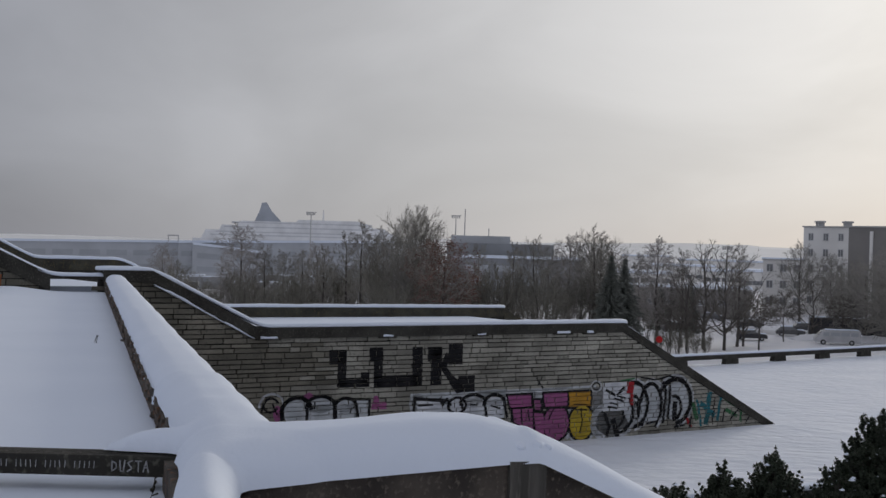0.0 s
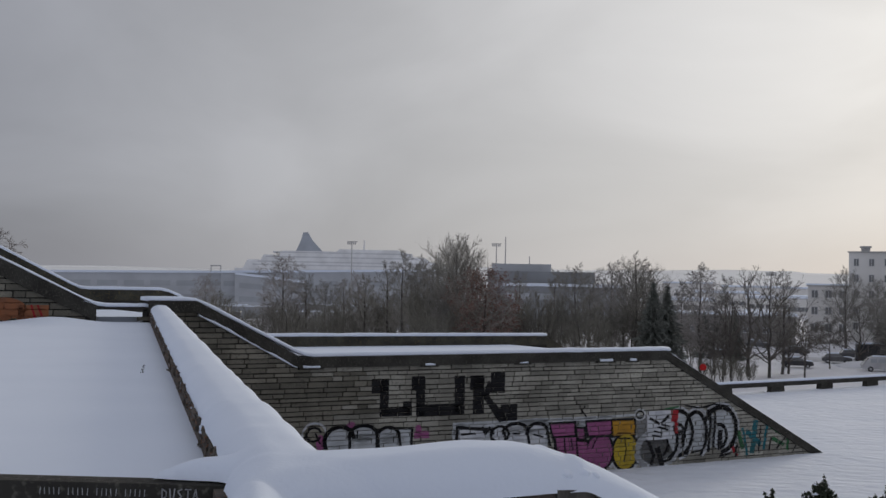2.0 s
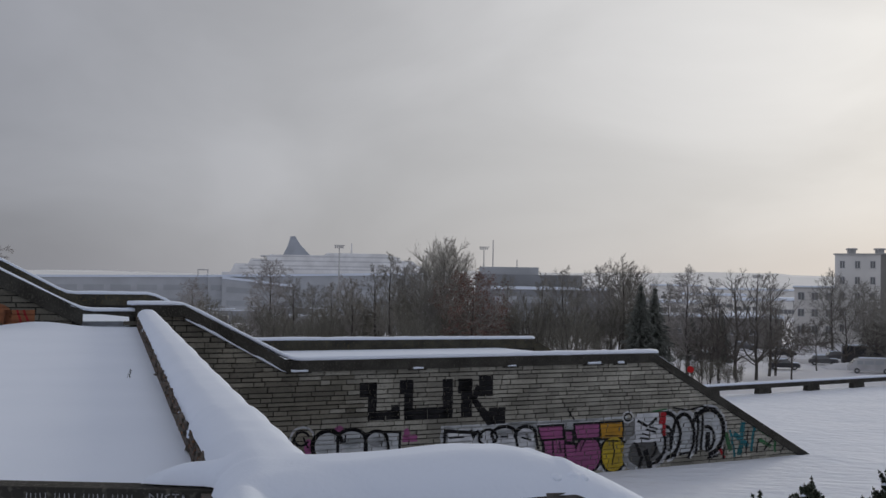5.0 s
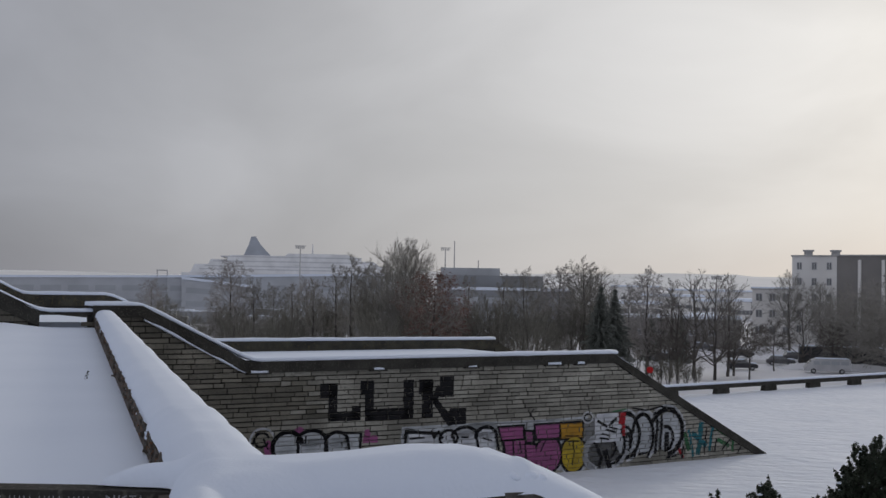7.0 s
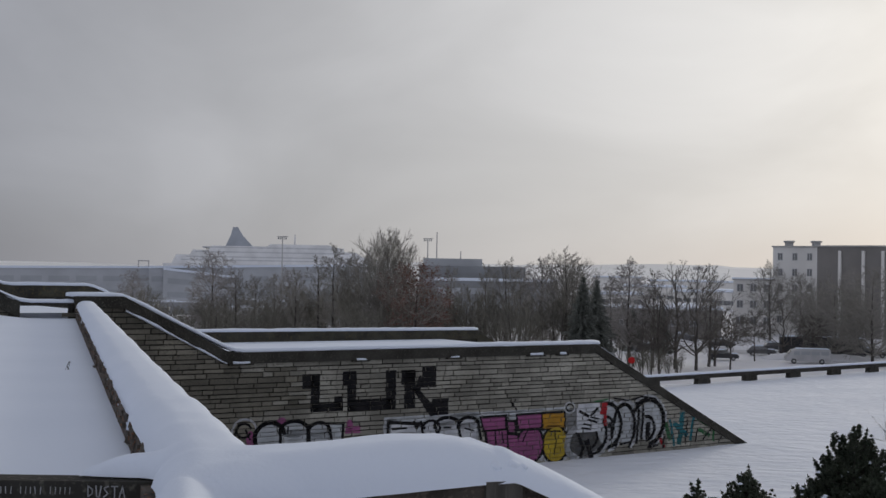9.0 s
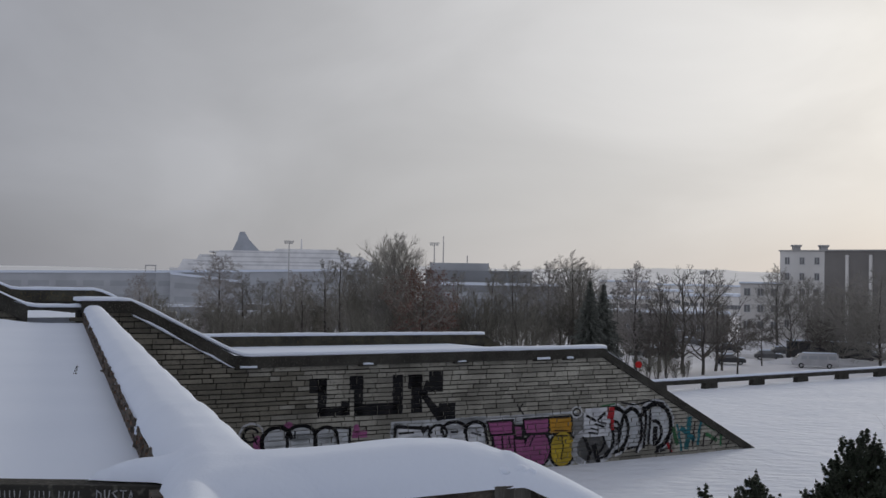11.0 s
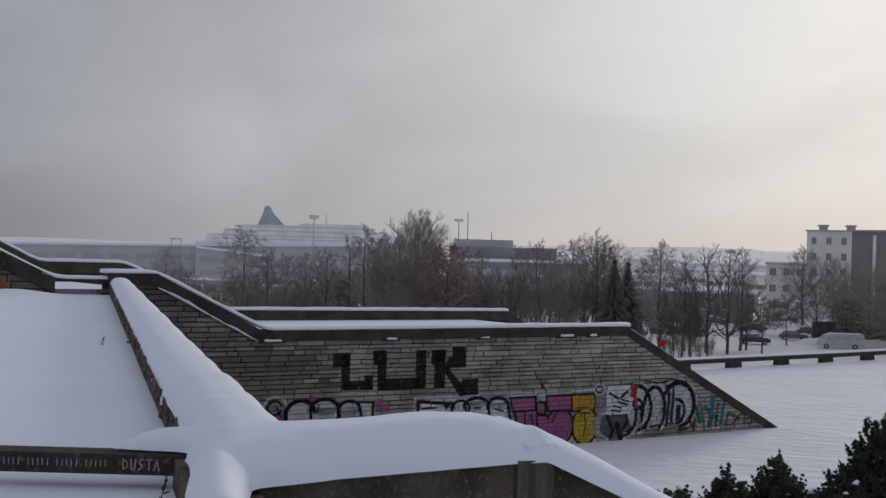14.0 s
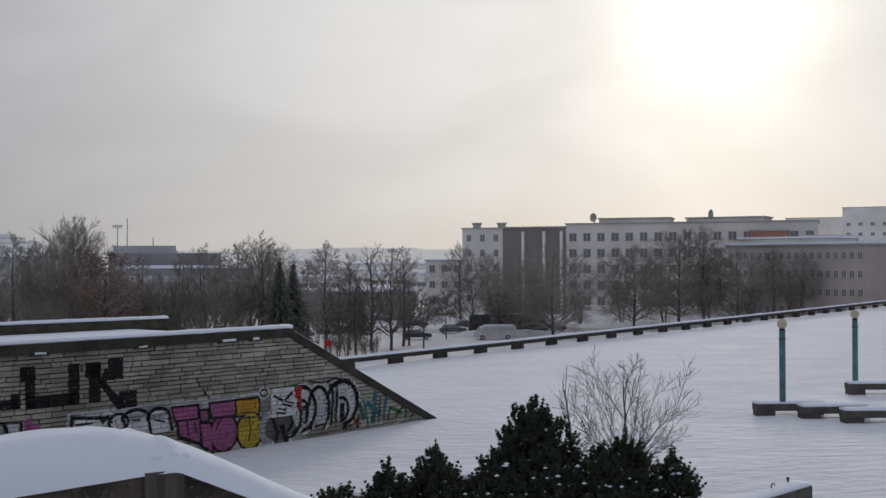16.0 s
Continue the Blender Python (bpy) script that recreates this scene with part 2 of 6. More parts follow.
def plaza_height(x, y):
    p = Vector((x, y, 0)) - FRONT.o
    off = p.dot(FRONT.v)
    s = p.dot(FRONT.u)
    drift = 0.10 * math.exp(-(off + 0.6) ** 2 / 1.2) * (1 if 0 < s < 26 else math.exp(-(min(abs(s), abs(s - 26))) ** 2))
    rail = (Vector((x, y, 0)) - RAIL.o).dot(RAIL.v)
    drift += 0.14 * math.exp(-(rail + 0.2) ** 2 / 1.5)
    return 0.05 * noise.noise((x * 0.12, y * 0.12, 1)) + 0.02 * noise.noise((x * 0.9, y * 0.4, 5)) + drift - 0.05


plaza = grid_sheet("plaza_pavement", -14, 140, 3, 170, 0.75, plaza_height, SNOW_WIND, keep=lambda x, y: (Vector((x, y, 0)) - RAIL.o).dot(RAIL.v) < 0.9)
tagged(plaza, "wide paved terrace under windblown rippled snow", "terrace", kind="structure")
bm = bmesh.new()
loft(bm, [[RAIL.at(s, 0.7, -0.05), RAIL.at(s, 1.1, -0.05), RAIL.at(s, 1.1, -6.3), RAIL.at(s, 0.7, -6.3)] for s in (-150, 60)])
tagged(obj("wall_terrace_edge", bm, CONCRETE), "grey concrete edge wall of the terrace", "wall", kind="structure")

ground = grid_sheet("ground", -2600, 2600, -600, 4400, 100, lambda x, y: -6.1, SNOW_FAR)
tagged(ground, "flat snowy city ground reaching to the horizon", "ground", kind="structure")

# front wall core with its stone blocks in front
front_wall = empty("wall_graffiti", "pale limestone block wall with sloping ends, covered in graffiti", "wall", kind="structure", at=Matrix.Translation(FRONT.o))


def under_top(poly, drop):
    """Clips a polygon in (s, z) to the area below the coping."""
    spans = []
    pts = TOP + [(24.8, 5.15)] + [(SLOPE_UP[0][0] + 0.01, SLOPE_UP[0][1]), SLOPE_UP[1]]
    s_mid = sum(p[0] for p in poly) / len(poly)
    for (s0, z0), (s1, z1) in zip(pts, pts[1:]):
        if s0 - 1 <= s_mid <= s1 + 1:
            spans.append((s0, z0, s1, z1))
    # the line right above the piece
    for s0, z0, s1, z1 in spans:
        if s0 <= s_mid <= s1:
            k = (z1 - z0) / (s1 - s0)
            return clip(poly, k, -1, z0 - k * s0 - drop)
    return []


def parented(ob, parent):
    ob.parent = parent
    ob.matrix_parent_inverse = parent.matrix_world.inverted()
    return ob


core = bmesh.new()
for seg in (TOP[:2], TOP[1:3], TOP[2:4], TOP[3:5], SLOPE_UP):
    loft(core, [[FRONT.at(s, 0.05, max(z - 0.2, -0.4)), FRONT.at(s, 0.55, max(z - 0.2, -0.4)), FRONT.at(s, 0.55, -0.6), FRONT.at(s, 0.05, -0.6)] for s, z in seg])
parented(obj("core", core, MORTAR), front_wall)

BLOCKS = []
rng = random.Random(7)
z = -0.35
while z < 6.4:
    h = rng.choice((0.115, 0.13, 0.14, 0.15, 0.165))
    s = 0.2 - rng.random() * 0.5
    while s < 28:
        L = rng.choice((0.3, 0.4, 0.48, 0.56, 0.66, 0.78, 0.92))
        g = 0.012

        def worn():
            return g + rng.uniform(-0.004, 0.009)

        poly = [(s + worn(), z + worn()), (s + L - worn(), z + worn()), (s + L - worn(), z + h - worn()), (s + worn(), z + h - worn())]
        if not (23.53 < s + L / 2 < 24.8 and z > 4.3):
            poly = under_top(poly, 0.24)
            if len(poly) >= 3 and abs(area(poly)) > 0.008:
                BLOCKS.append((poly, rng.uniform(-0.022, 0.018)))
        s += L
    z += h


def block_mesh(bm, poly, proud):
    front = [bm.verts.new(FRONT.at(s, -proud, z)) for s, z in poly]
    cs, cz = sum(p[0] for p in poly) / len(poly), sum(p[1] for p in poly) / len(poly)
    back = [bm.verts.new(FRONT.at(cs + (s - cs) * 1.0, 0.06, cz + (z - cz) * 1.0)) for s, z in poly]
    bm.faces.new(front)
    n = len(poly)
    for k in range(n):
        bm.faces.new((front[k], back[k], back[(k + 1) % n], front[(k + 1) % n]))


coping = bmesh.new()
strip(coping, FRONT, TOP[1:], 0.30, -0.10, 0.50)
parented(obj("coping", coping, CONCRETE), front_wall)
coping = bmesh.new()
strip(coping, FRONT, [(0.08, 0.0), (7.069, 3.67)], 0.28, -0.07, 0.50)
parented(obj("coping", coping, CONCRETE), front_wall)
coping = bmesh.new()
strip(coping, FRONT, SLOPE_UP, 0.40, -0.10, 0.50)
parented(obj("coping", coping, CONCRETE), front_wall)
bm = bmesh.new()
box(bm, (0, 0, 0), (0.24, 0.5, 0.62), Matrix.Translation(FRONT.at(25.04, 0, 4.35)) @ Matrix.Rotation(radians(30), 4, "Z"))
parented(obj("post", bm, CONCRETE), front_wall)
bm = bmesh.new()
strip(bm, FRONT, [(23.531, 5.0), (24.799, 5.0)], 0.08, -0.05, 0.45)
parented(obj("beam", bm, CONCRETE), front_wall)

snow_cap = bmesh.new()
snow_strip(snow_cap, FRONT, [(6.92, 3.665), (19.3, 3.665), (22.3, 5.145), (23.6, 5.145)], 0.11, -0.06, 0.5, seed=3)
snow_cap = obj("snow_cap", snow_cap, SNOW, smooth=True)
tagged(snow_cap, "soft white snow lying along the dark coping", "snow", kind="stuff")
snow_cap = bmesh.new()
snow_strip(snow_cap, FRONT, [(0.3, 0.05), (7.02, 3.66)], 0.03, -0.04, 0.5, seed=5, over=0.0)
tagged(obj("snow_cap", snow_cap, SNOW, smooth=True), "thin snow on the sloping end of the wall", "snow", kind="stuff")
snow_cap = bmesh.new()
snow_strip(snow_cap, FRONT, [(23.5, 4.99), (24.8, 4.99), SLOPE_UP[1]], 0.09, -0.06, 0.5, seed=8)
tagged(obj("snow_cap", snow_cap, SNOW, smooth=True), "snow on the rising upper coping", "snow", kind="stuff")
snow_cap = bmesh.new()
snow_strip(snow_cap, FRONT, [(19.55, 3.37), (22.25, 4.78)], 0.05, -0.14, 0.0, step=0.12, rough=1.4, seed=11, over=0.0)
tagged(obj("snow_ledge", snow_cap, SNOW, smooth=True), "broken line of snow on a narrow ledge under the coping", "snow", kind="stuff")

# snow field between the two walls
field = bmesh.new()
loft(field, [[FRONT.at(s, 0.5, z), BACK.at(s - 6, 0.1, z - 0.05), BACK.at(s - 6, 0.1, -0.5), FRONT.at(s, 0.5, -0.5)] for s, z in ((7.6, 3.44), (19.6, 3.44), (22.4, 4.72), (30, 4.72))])
tagged(obj("landing", field, SNOW), "flat snow-filled landing between two parapet walls", "landing", kind="structure")

back_wall = empty("wall_back", "long low dark parapet wall with snowy coping", "wall", kind="structure", at=Matrix.Translation(BACK.o))
BTOP = [(0.0, 3.72), (11.3, 3.76), (14.0, 5.05), (14.35, 5.28), (17.1, 5.28), (21.5, 7.55)]
bm = bmesh.new()
strip(bm, BACK, BTOP, 0.36, 0.0, 0.5)
parented(obj("parapet", bm, MOSSY), back_wall)
bm = bmesh.new()
loft(bm, [[BACK.at(s, 0.1, z - 0.3), BACK.at(s, 0.5, z - 0.3), BACK.at(s, 0.5, -0.5), BACK.at(s, 0.1, -0.5)] for s, z in BTOP])
parented(obj("core", bm, CONCRETE), back_wall)
bm = bmesh.new()
loft(bm, [[BACK.at(s, 0.02, z), BACK.at(s, 0.5, z), BACK.at(s, 0.5, -0.5), BACK.at(s, 0.02, -0.5)] for s, z in ((-2.6, 2.4), (-0.001, 3.66))])
parented(obj("sloping_end", bm, MOSSY), back_wall)
snow_cap = bmesh.new()
snow_strip(snow_cap, BACK, [(s, z - 0.01) for s, z in BTOP], 0.10, 0.0, 0.5, seed=21)
tagged(obj("snow_cap", snow_cap, SNOW, smooth=True), "even white snow along the rear coping", "snow", kind="stuff")

# left terrace
terrace = grid_sheet("terrace", -16, 1.0, 0.5, 31, 0.25, lambda x, y: 4.72 - 0.12 * max(0, (y - 8) / 20) + 0.008 * noise.noise((x * 0.5, y * 0.5, 2)) + 0.16 * math.exp(-((x + 10.1) ** 2 + (y - 26.2) ** 2) / 0.9),
                     SNOW, keep=lambda x, y: (Vector((x, y, 0)) - PAR.o).dot(PAR.v) > -0.1 and (Vector((x, y, 0)) - FRONT.o).dot(FRONT.v) < 0.1 and x < -0.3)
tagged(terrace, "smooth untouched snow over a broad terrace", "terrace", kind="structure")

# long parapet
par_len = 23.75
parapet = empty("wall_parapet", "long straight parapet with flaking brown side", "wall", kind="structure", at=Matrix.Translation(PAR.o))
bm = bmesh.new()
box(bm, (0, -0.22, -0.6), (par_len, 0.255, 4.88))
for v in bm.verts:
    v.co = PAR.at(v.co.x, v.co.y, v.co.z)
parented(obj("body", bm, RUSTY), parapet)
bm = bmesh.new()
box(bm, (par_len + 0.002, 0.04, 3.6), (par_len + 1.6, 0.33, 4.87))
for v in bm.verts:
    v.co = PAR.at(v.co.x, v.co.y, v.co.z)
parented(obj("stub", bm, RUSTY), parapet)

crust = bmesh.new()
rg = random.Random(61)
for k in range(260):
    sc = rg.uniform(0.3, par_len - 0.6)
    r = rg.uniform(0.015, 0.045)
    m = Matrix.Translation(PAR.at(sc, 0.257 + rg.uniform(-0.012, 0.004), 4.875 - abs(rg.gauss(0, 0.05)))) @ Euler((rg.gauss(0, 0.2), rg.gauss(0, 0.2), radians(-72.5) + rg.gauss(0, 0.12))).to_matrix().to_4x4()
    box(crust, (-r * 2.0, -0.012, -r * 0.6), (r * 2.0, 0.012, r * 0.6), m)
tagged(parented(obj("plaster_crust", crust, RUSTY), parapet), "broken brown plaster crust", kind="stuff")

rg = random.Random(77)
for s0 in (18.9, 15.4, 12.3, 9.2, 8.3):
    bm = bmesh.new()
    L = rg.uniform(0.2, 0.55)
    snow_strip(bm, FRONT, [(s0, 3.37), (s0 + L, 3.37)], 0.05, -0.13, -0.02, step=0.08, rough=1.2, seed=s0, over=0.0)
    tagged(obj("snow_clump", bm, SNOW, smooth=True), "small clump of snow caught on a ledge", "snow", "snow clumps on the ledge")
    bm = bmesh.new()
    strip(bm, FRONT, [(s0 - 0.1, 3.372), (s0 + L + 0.12, 3.372)], 0.04, -0.14, 0.02)
    parented(obj("ledge_stone", bm, CONCRETE), front_wall)

# unseen mass for the higher flight on the terrace's far side, added to shade it
bm = bmesh.new()
loft(bm, [[(x, -12, z), (x, 25.5, z), (x, 25.5, -0.5), (x, -12, -0.5)] for x, z in ((-14.6, 5.2), (-18.5, 7.4), (-22, 9.6), (-32, 9.6))])
tagged(obj("wall_upper_flight", bm, SNOW), "unseen snow-covered mass for the upper flight, added to shade the terrace", "terrace", kind="structure")
def cushion(q):
    """Height of a rounded snow edge, 0 at the rim to 1 inside."""
    q = min(max(q, 0.0), 1.0)
    return (1 - (1 - q) ** 2) ** 0.55


def parapet_snow(s):
    return 0.178 * (1 + 0.2 * noise.noise((s * 0.7, 3, 1)) + 0.08 * noise.noise((s * 2.6, 3, 5)))


JOIN = 21.6
bm = bmesh.new()
rings, s = [], -0.2
while s < JOIN + 0.05:
    t = parapet_snow(s)
    q = 0.5 * noise.noise((s * 2.2, 8, 1)) + 0.8 * noise.noise((s * 6.0, 8, 1))
    ring = []
    for k in range(17):
        f = -1 + k / 8
        f = math.copysign(abs(f) ** 0.7, f)
        off = 0.004 + f * (0.252 + 0.02 * q)
        ring.append(PAR.at(s, off, 4.86 + t * cushion((0.235 - abs(f) * 0.235) / 0.19) - (0.02 + 0.03 * max(q, 0)) * (k in (0, 16))))
    rings.append(ring)
    s += 0.08
loft(bm, rings)
tagged(obj("snow_bank", bm, SNOW, smooth=True), "thick rounded snow along the top of the long parapet", "snow", kind="stuff")

# near wall
near_wall = empty("wall_near", "rough brown concrete wall with a sloping end, under deep snow", "wall", kind="structure", at=Matrix.Translation(NEAR.o))
bm = bmesh.new()
strip(bm, NEAR, [(1.5, 4.9), (0.0, 4.9)], 2.2, 0.0, 0.5)
parented(obj("body", bm, NEAR_CONCRETE), near_wall)
bm = bmesh.new()
strip(bm, NEAR, [(-0.001, 4.9), (-5.5, 2.4)], 2.2, 0.03, 0.5)
parented(obj("sloping_end", bm, NEAR_CONCRETE), near_wall)
bm = bmesh.new()
strip(bm, NEAR, [(0.17, 4.91), (-0.04, 4.90)], 2.2, -0.02, 0.1)
parented(obj("corner_post", bm, STREAKED), near_wall)
SN = [(1.6, 0.19), (1.0, 0.20), (0.5, 0.215), (0.25, 0.2), (0.05, 0.16), (-0.2, 0.165), (-0.8, 0.145), (-2, 0.12), (-5.4, 0.11)]


def near_snow(s):
    for (a, ta), (b, tb) in zip(SN, SN[1:]):
        if b <= s <= a:
            k = (a - s) / (a - b)
            k = k * k * (3 - 2 * k)
            return ta + (tb - ta) * k
    return SN[0][1] if s > SN[0][0] else SN[-1][1]


def smooth_min(a, b, k):
    h = max(k - abs(a - b), 0) / k
    return min(a, b) - h * h * k * 0.25


def drift(x, y):
    """Inside distance and top of the snow where the parapet meets the near wall."""
    p = Vector((x, y, 0))
    n, r = p - NEAR.o, p - PAR.o
    s, off = n.dot(NEAR.u), n.dot(NEAR.v)
    rag = 0.022 * noise.noise((s * 3.0, off * 2, 3)) + 0.005 * noise.noise((s * 7.0, off * 4, 3))
    d_near = max(abs(off - 0.26) - 0.29, s - 1.5, -5.4 - s)
    ps, po = r.dot(PAR.u), r.dot(PAR.v)
    flare = min(max((ps - 24.1) / 0.7, 0), 1)
    flare = 0.11 * flare * flare * (3 - 2 * flare)
    d_par = max(abs(po - 0.004 - flare / 2) - 0.252 - flare / 2, JOIN - ps, ps - 25.4)
    d_par = -smooth_min(-d_par, max(off + 0.03, s - 1.50 + 0.38 * min(off, 0)), 0.08)
    # a tongue of snow lies over the end of the rail beam
    b = math.hypot((x + 1.32) / 6.0, y - 5.46) - 0.055
    d = smooth_min(smooth_min(d_near, d_par, 0.09 + 0.19 * min(max((off - 0.05) / 0.3, 0), 1)), b, 0.1) + rag
    base = 4.895 + (0.4545 * s if s < 0 else 0)
    # weight between the two thicknesses
    w = min(max((d_near - d_par) / 0.3 + 0.5, 0), 1)
    t = near_snow(s) * (1 - w) + parapet_snow(ps) * w
    crumble = 0.035 * noise.noise((x * 7, y * 7, 2)) * math.exp(-((s - 0.02) ** 2) / 0.02) + 0.008 * noise.noise((x * 3, y * 3, 9))
    return d, base, t + crumble


step = 0.024
x0, y0, nx, ny = -2.5, 3.6, int(8.0 / step), int(5.0 / step)
index, vs, fs = {}, [], []
for j in range(ny):
    for i in range(nx):
        x, y = x0 + i * step, y0 + j * step
        d, base, t = drift(x, y)
        if d > 0.04:
            continue
        rim = d > -0.004
        if rim:  # pull the outermost points onto the rim
            for _ in range(3):
                gx, gy = (drift(x + 0.004, y)[0] - d) / 0.004, (drift(x, y + 0.004)[0] - d) / 0.004
                g2 = max(gx * gx + gy * gy, 0.2)
                x, y = x - gx * (d + 0.002) / g2, y - gy * (d + 0.002) / g2
                d, base, t = drift(x, y)
        index[i, j] = len(vs)
        vs.append((x, y, base + t * cushion(-d / 0.21) - (0.02 if rim else 0)))
for (i, j), k in index.items():
    q = (k, index.get((i + 1, j)), index.get((i + 1, j + 1)), index.get((i, j + 1)))
    if None not in q:
        fs.append(q)
bm = bmesh.new()
drift_verts = [bm.verts.new(v) for v in vs]
for f in fs:
    bm.faces.new([drift_verts[k] for k in f])
bmesh.ops.remove_doubles(bm, verts=bm.verts[:], dist=0.011)
bmesh.ops.smooth_vert(bm, verts=[v for v in bm.verts if not v.is_boundary], factor=0.5, use_axis_x=True, use_axis_y=True, use_axis_z=True)
tagged(obj("snow_drift", bm, SNOW, smooth=True), "deep soft snow drift where two walls meet", "snow", kind="stuff")

# rail beam beside the near wall
beam = empty("rail_beam", "dark concrete rail beam scratched with tags", "railing", at=pose(-1.20, 5.35, 4.885))
bm = bmesh.new()
box(bm, (-3.2, 0, -0.098), (0.06, 0.16, 0.0), bevel=0.006)
part("bar", bm, CONCRETE, beam)
for x in (-1.6, -3.1):
    bm = bmesh.new()
    box(bm, (x, 0.02, -0.3), (x + 0.14, 0.14, -0.099))
    part("post", bm, CONCRETE, beam)

# platform under the camera
bm = bmesh.new()
box(bm, (-0.8, -6, -0.6), (8, 4.4, 4.25))
tagged(obj("platform", bm, SNOW), "snowy upper platform beside the near wall", "platform", kind="structure")

# block pieces of the graffiti wall, the nearest stretch as single stones
def stone_for(poly):
    """The upper end of the wall is stained dark, with ragged bounds."""
    s, z = sum(p[0] for p in poly) / len(poly), sum(p[1] for p in poly) / len(poly)
    return STONE_DAMP if s + 2.2 * noise.noise((s * 0.5, z * 0.9, 4)) + 1.1 * noise.noise((s * 3, z * 5, 8)) > 17.9 else STONE


def seen_block(poly):
    cs = sum(p[0] for p in poly) / len(poly)
    cz = sum(p[1] for p in poly) / len(poly)
    return cz > -0.1 and (cs < 14.2) and cz > 0.0
single = 0
rest = bmesh.new()
damp = bmesh.new()
for poly, proud in BLOCKS:
    if seen_block(poly) and single < 300:
        bm = bmesh.new()
        block_mesh(bm, poly, proud)
        parented(obj("stone_block", bm, stone_for(poly)), front_wall)
        single += 1
    else:
        block_mesh(damp if stone_for(poly) is STONE_DAMP else rest, poly, proud)
tagged(parented(obj("stone_blocks", rest, STONE), front_wall), kind="stuff")
tagged(parented(obj("stained_stone_blocks", damp, STONE_DAMP), front_wall), kind="stuff")

# dry stalks in the snow
def stalk(x, y, z, h, seed, label):
    rg = random.Random(seed)
    bm = bmesh.new()
    pts = [Vector((x, y, z - 0.1))]
    for k in range(5):
        pts.append(pts[-1] + Vector((rg.gauss(0, 0.012), rg.gauss(0, 0.012), (h + 0.1) / 5)))
    tube(bm, pts, 0.004, 5, 0.0015)
    for k in range(16):
        f = rg.uniform(0.35, 1)
        p = pts[0].lerp(pts[-1], f)
        d = Vector((rg.gauss(0, 1), rg.gauss(0, 1), 0.7)).normalized() * rg.uniform(0.012, 0.03)
        tube(bm, [p, p + d], 0.003, 4, 0.006)
    tagged(obj("dry_stalk", bm, DRY_STALK), label, "plant")


DRY_STALK = mat("dry_stalk", (0.05, 0.045, 0.035), (0.03, 0.028, 0.022), scale=30, fine=90)
stalk(-1.31, 5.16, 4.70, 0.12, 4, "dry seed stalk poking out of snow")
stalk(-4.05, 13.3, 4.68, 0.09, 5, "thin dry stalk poking out of snow")

for lx, ly, lz, lr in ((0.46, 5.45, 4.97, 0.035), (0.52, 5.48, 4.955, 0.025), (0.38, 5.40, 4.975, 0.03)):
    bm = bmesh.new()
    bmesh.ops.create_icosphere(bm, subdivisions=3, radius=lr)
    for v in bm.verts:
        v.co = Vector((lx, ly, lz)) + Vector((v.co.x * 1.4, v.co.y * 1.2, v.co.z * 0.8)) * (1 + 0.25 * noise.noise(v.co * 30 + Vector((lx * 9, 0, 0))))
    tagged(obj("snow_lump", bm, SNOW, smooth=True), "small lump of snow at the wall corner", "snow", "snow lumps at the corner")

# ---- graffiti: paint on the faces of the blocks ----
BLOCK_BOX = [(min(p[0] for p in b), max(p[0] for p in b), min(p[1] for p in b), max(p[1] for p in b)) for b, _ in BLOCKS]


def ccw(poly):
    return poly if area(poly) > 0 else poly[::-1]


def paint(bm, poly, layer):
    """Lays a convex patch of paint, in (s, z), onto every block that it covers."""
    poly = ccw(poly)
    s0, s1 = min(p[0] for p in poly), max(p[0] for p in poly)
    z0, z1 = min(p[1] for p in poly), max(p[1] for p in poly)
    # the recessed joints take paint as well
    bm.faces.new([bm.verts.new(FRONT.at(s, 0.036 - 0.001 * layer, z)) for s, z in poly])
    for (block, proud), (a0, a1, b0, b1) in zip(BLOCKS, BLOCK_BOX):
        if a1 < s0 or a0 > s1 or b1 < z0 or b0 > z1:
            continue
        piece, edge = poly, ccw(block)
        for p, q in zip(edge, edge[1:] + edge[:1]):
            ex, ez = q[0] - p[0], q[1] - p[1]
            piece = clip(piece, -ez, ex, ez * p[0] - ex * p[1])
            if len(piece) < 3:
                break
        if len(piece) >= 3 and abs(area(piece)) > 1e-5:
            bm.faces.new([bm.verts.new(FRONT.at(s, -proud - 0.002 - 0.002 * layer, z)) for s, z in piece])


def oval(cs, cz, rs, rz, a0=0.0, a1=360.0, n=20):
    return [(cs + rs * math.cos(radians(a0 + (a1 - a0) * k / n)), cz + rz * math.sin(radians(a0 + (a1 - a0) * k / n))) for k in range(n if a1 - a0 >= 360 else n + 1)]


def stroke(p, q, w):
    d = Vector((q[0] - p[0], q[1] - p[1])).normalized() * w / 2
    n = Vector((-d.y, d.x))
    return [(p[0] - d.x + n.x, p[1] - d.y + n.y), (q[0] + d.x + n.x, q[1] + d.y + n.y), (q[0] + d.x - n.x, q[1] + d.y - n.y), (p[0] - d.x - n.x, p[1] - d.y - n.y)]


def arc(cs, cz, rs, rz, a0, a1, w, n=10):
    pts = [(cs + rs * math.cos(radians(a0 + (a1 - a0) * k / n)), cz + rz * math.sin(radians(a0 + (a1 - a0) * k / n))) for k in range(n + 1)]
    return [stroke(p, q, w) for p, q in zip(pts, pts[1:])]


def spray(name, a, b):
    return mat(name, a, b, rough=0.6, scale=2.5, fine=35, bump=0.35, depth=0.01, spec=0.08)


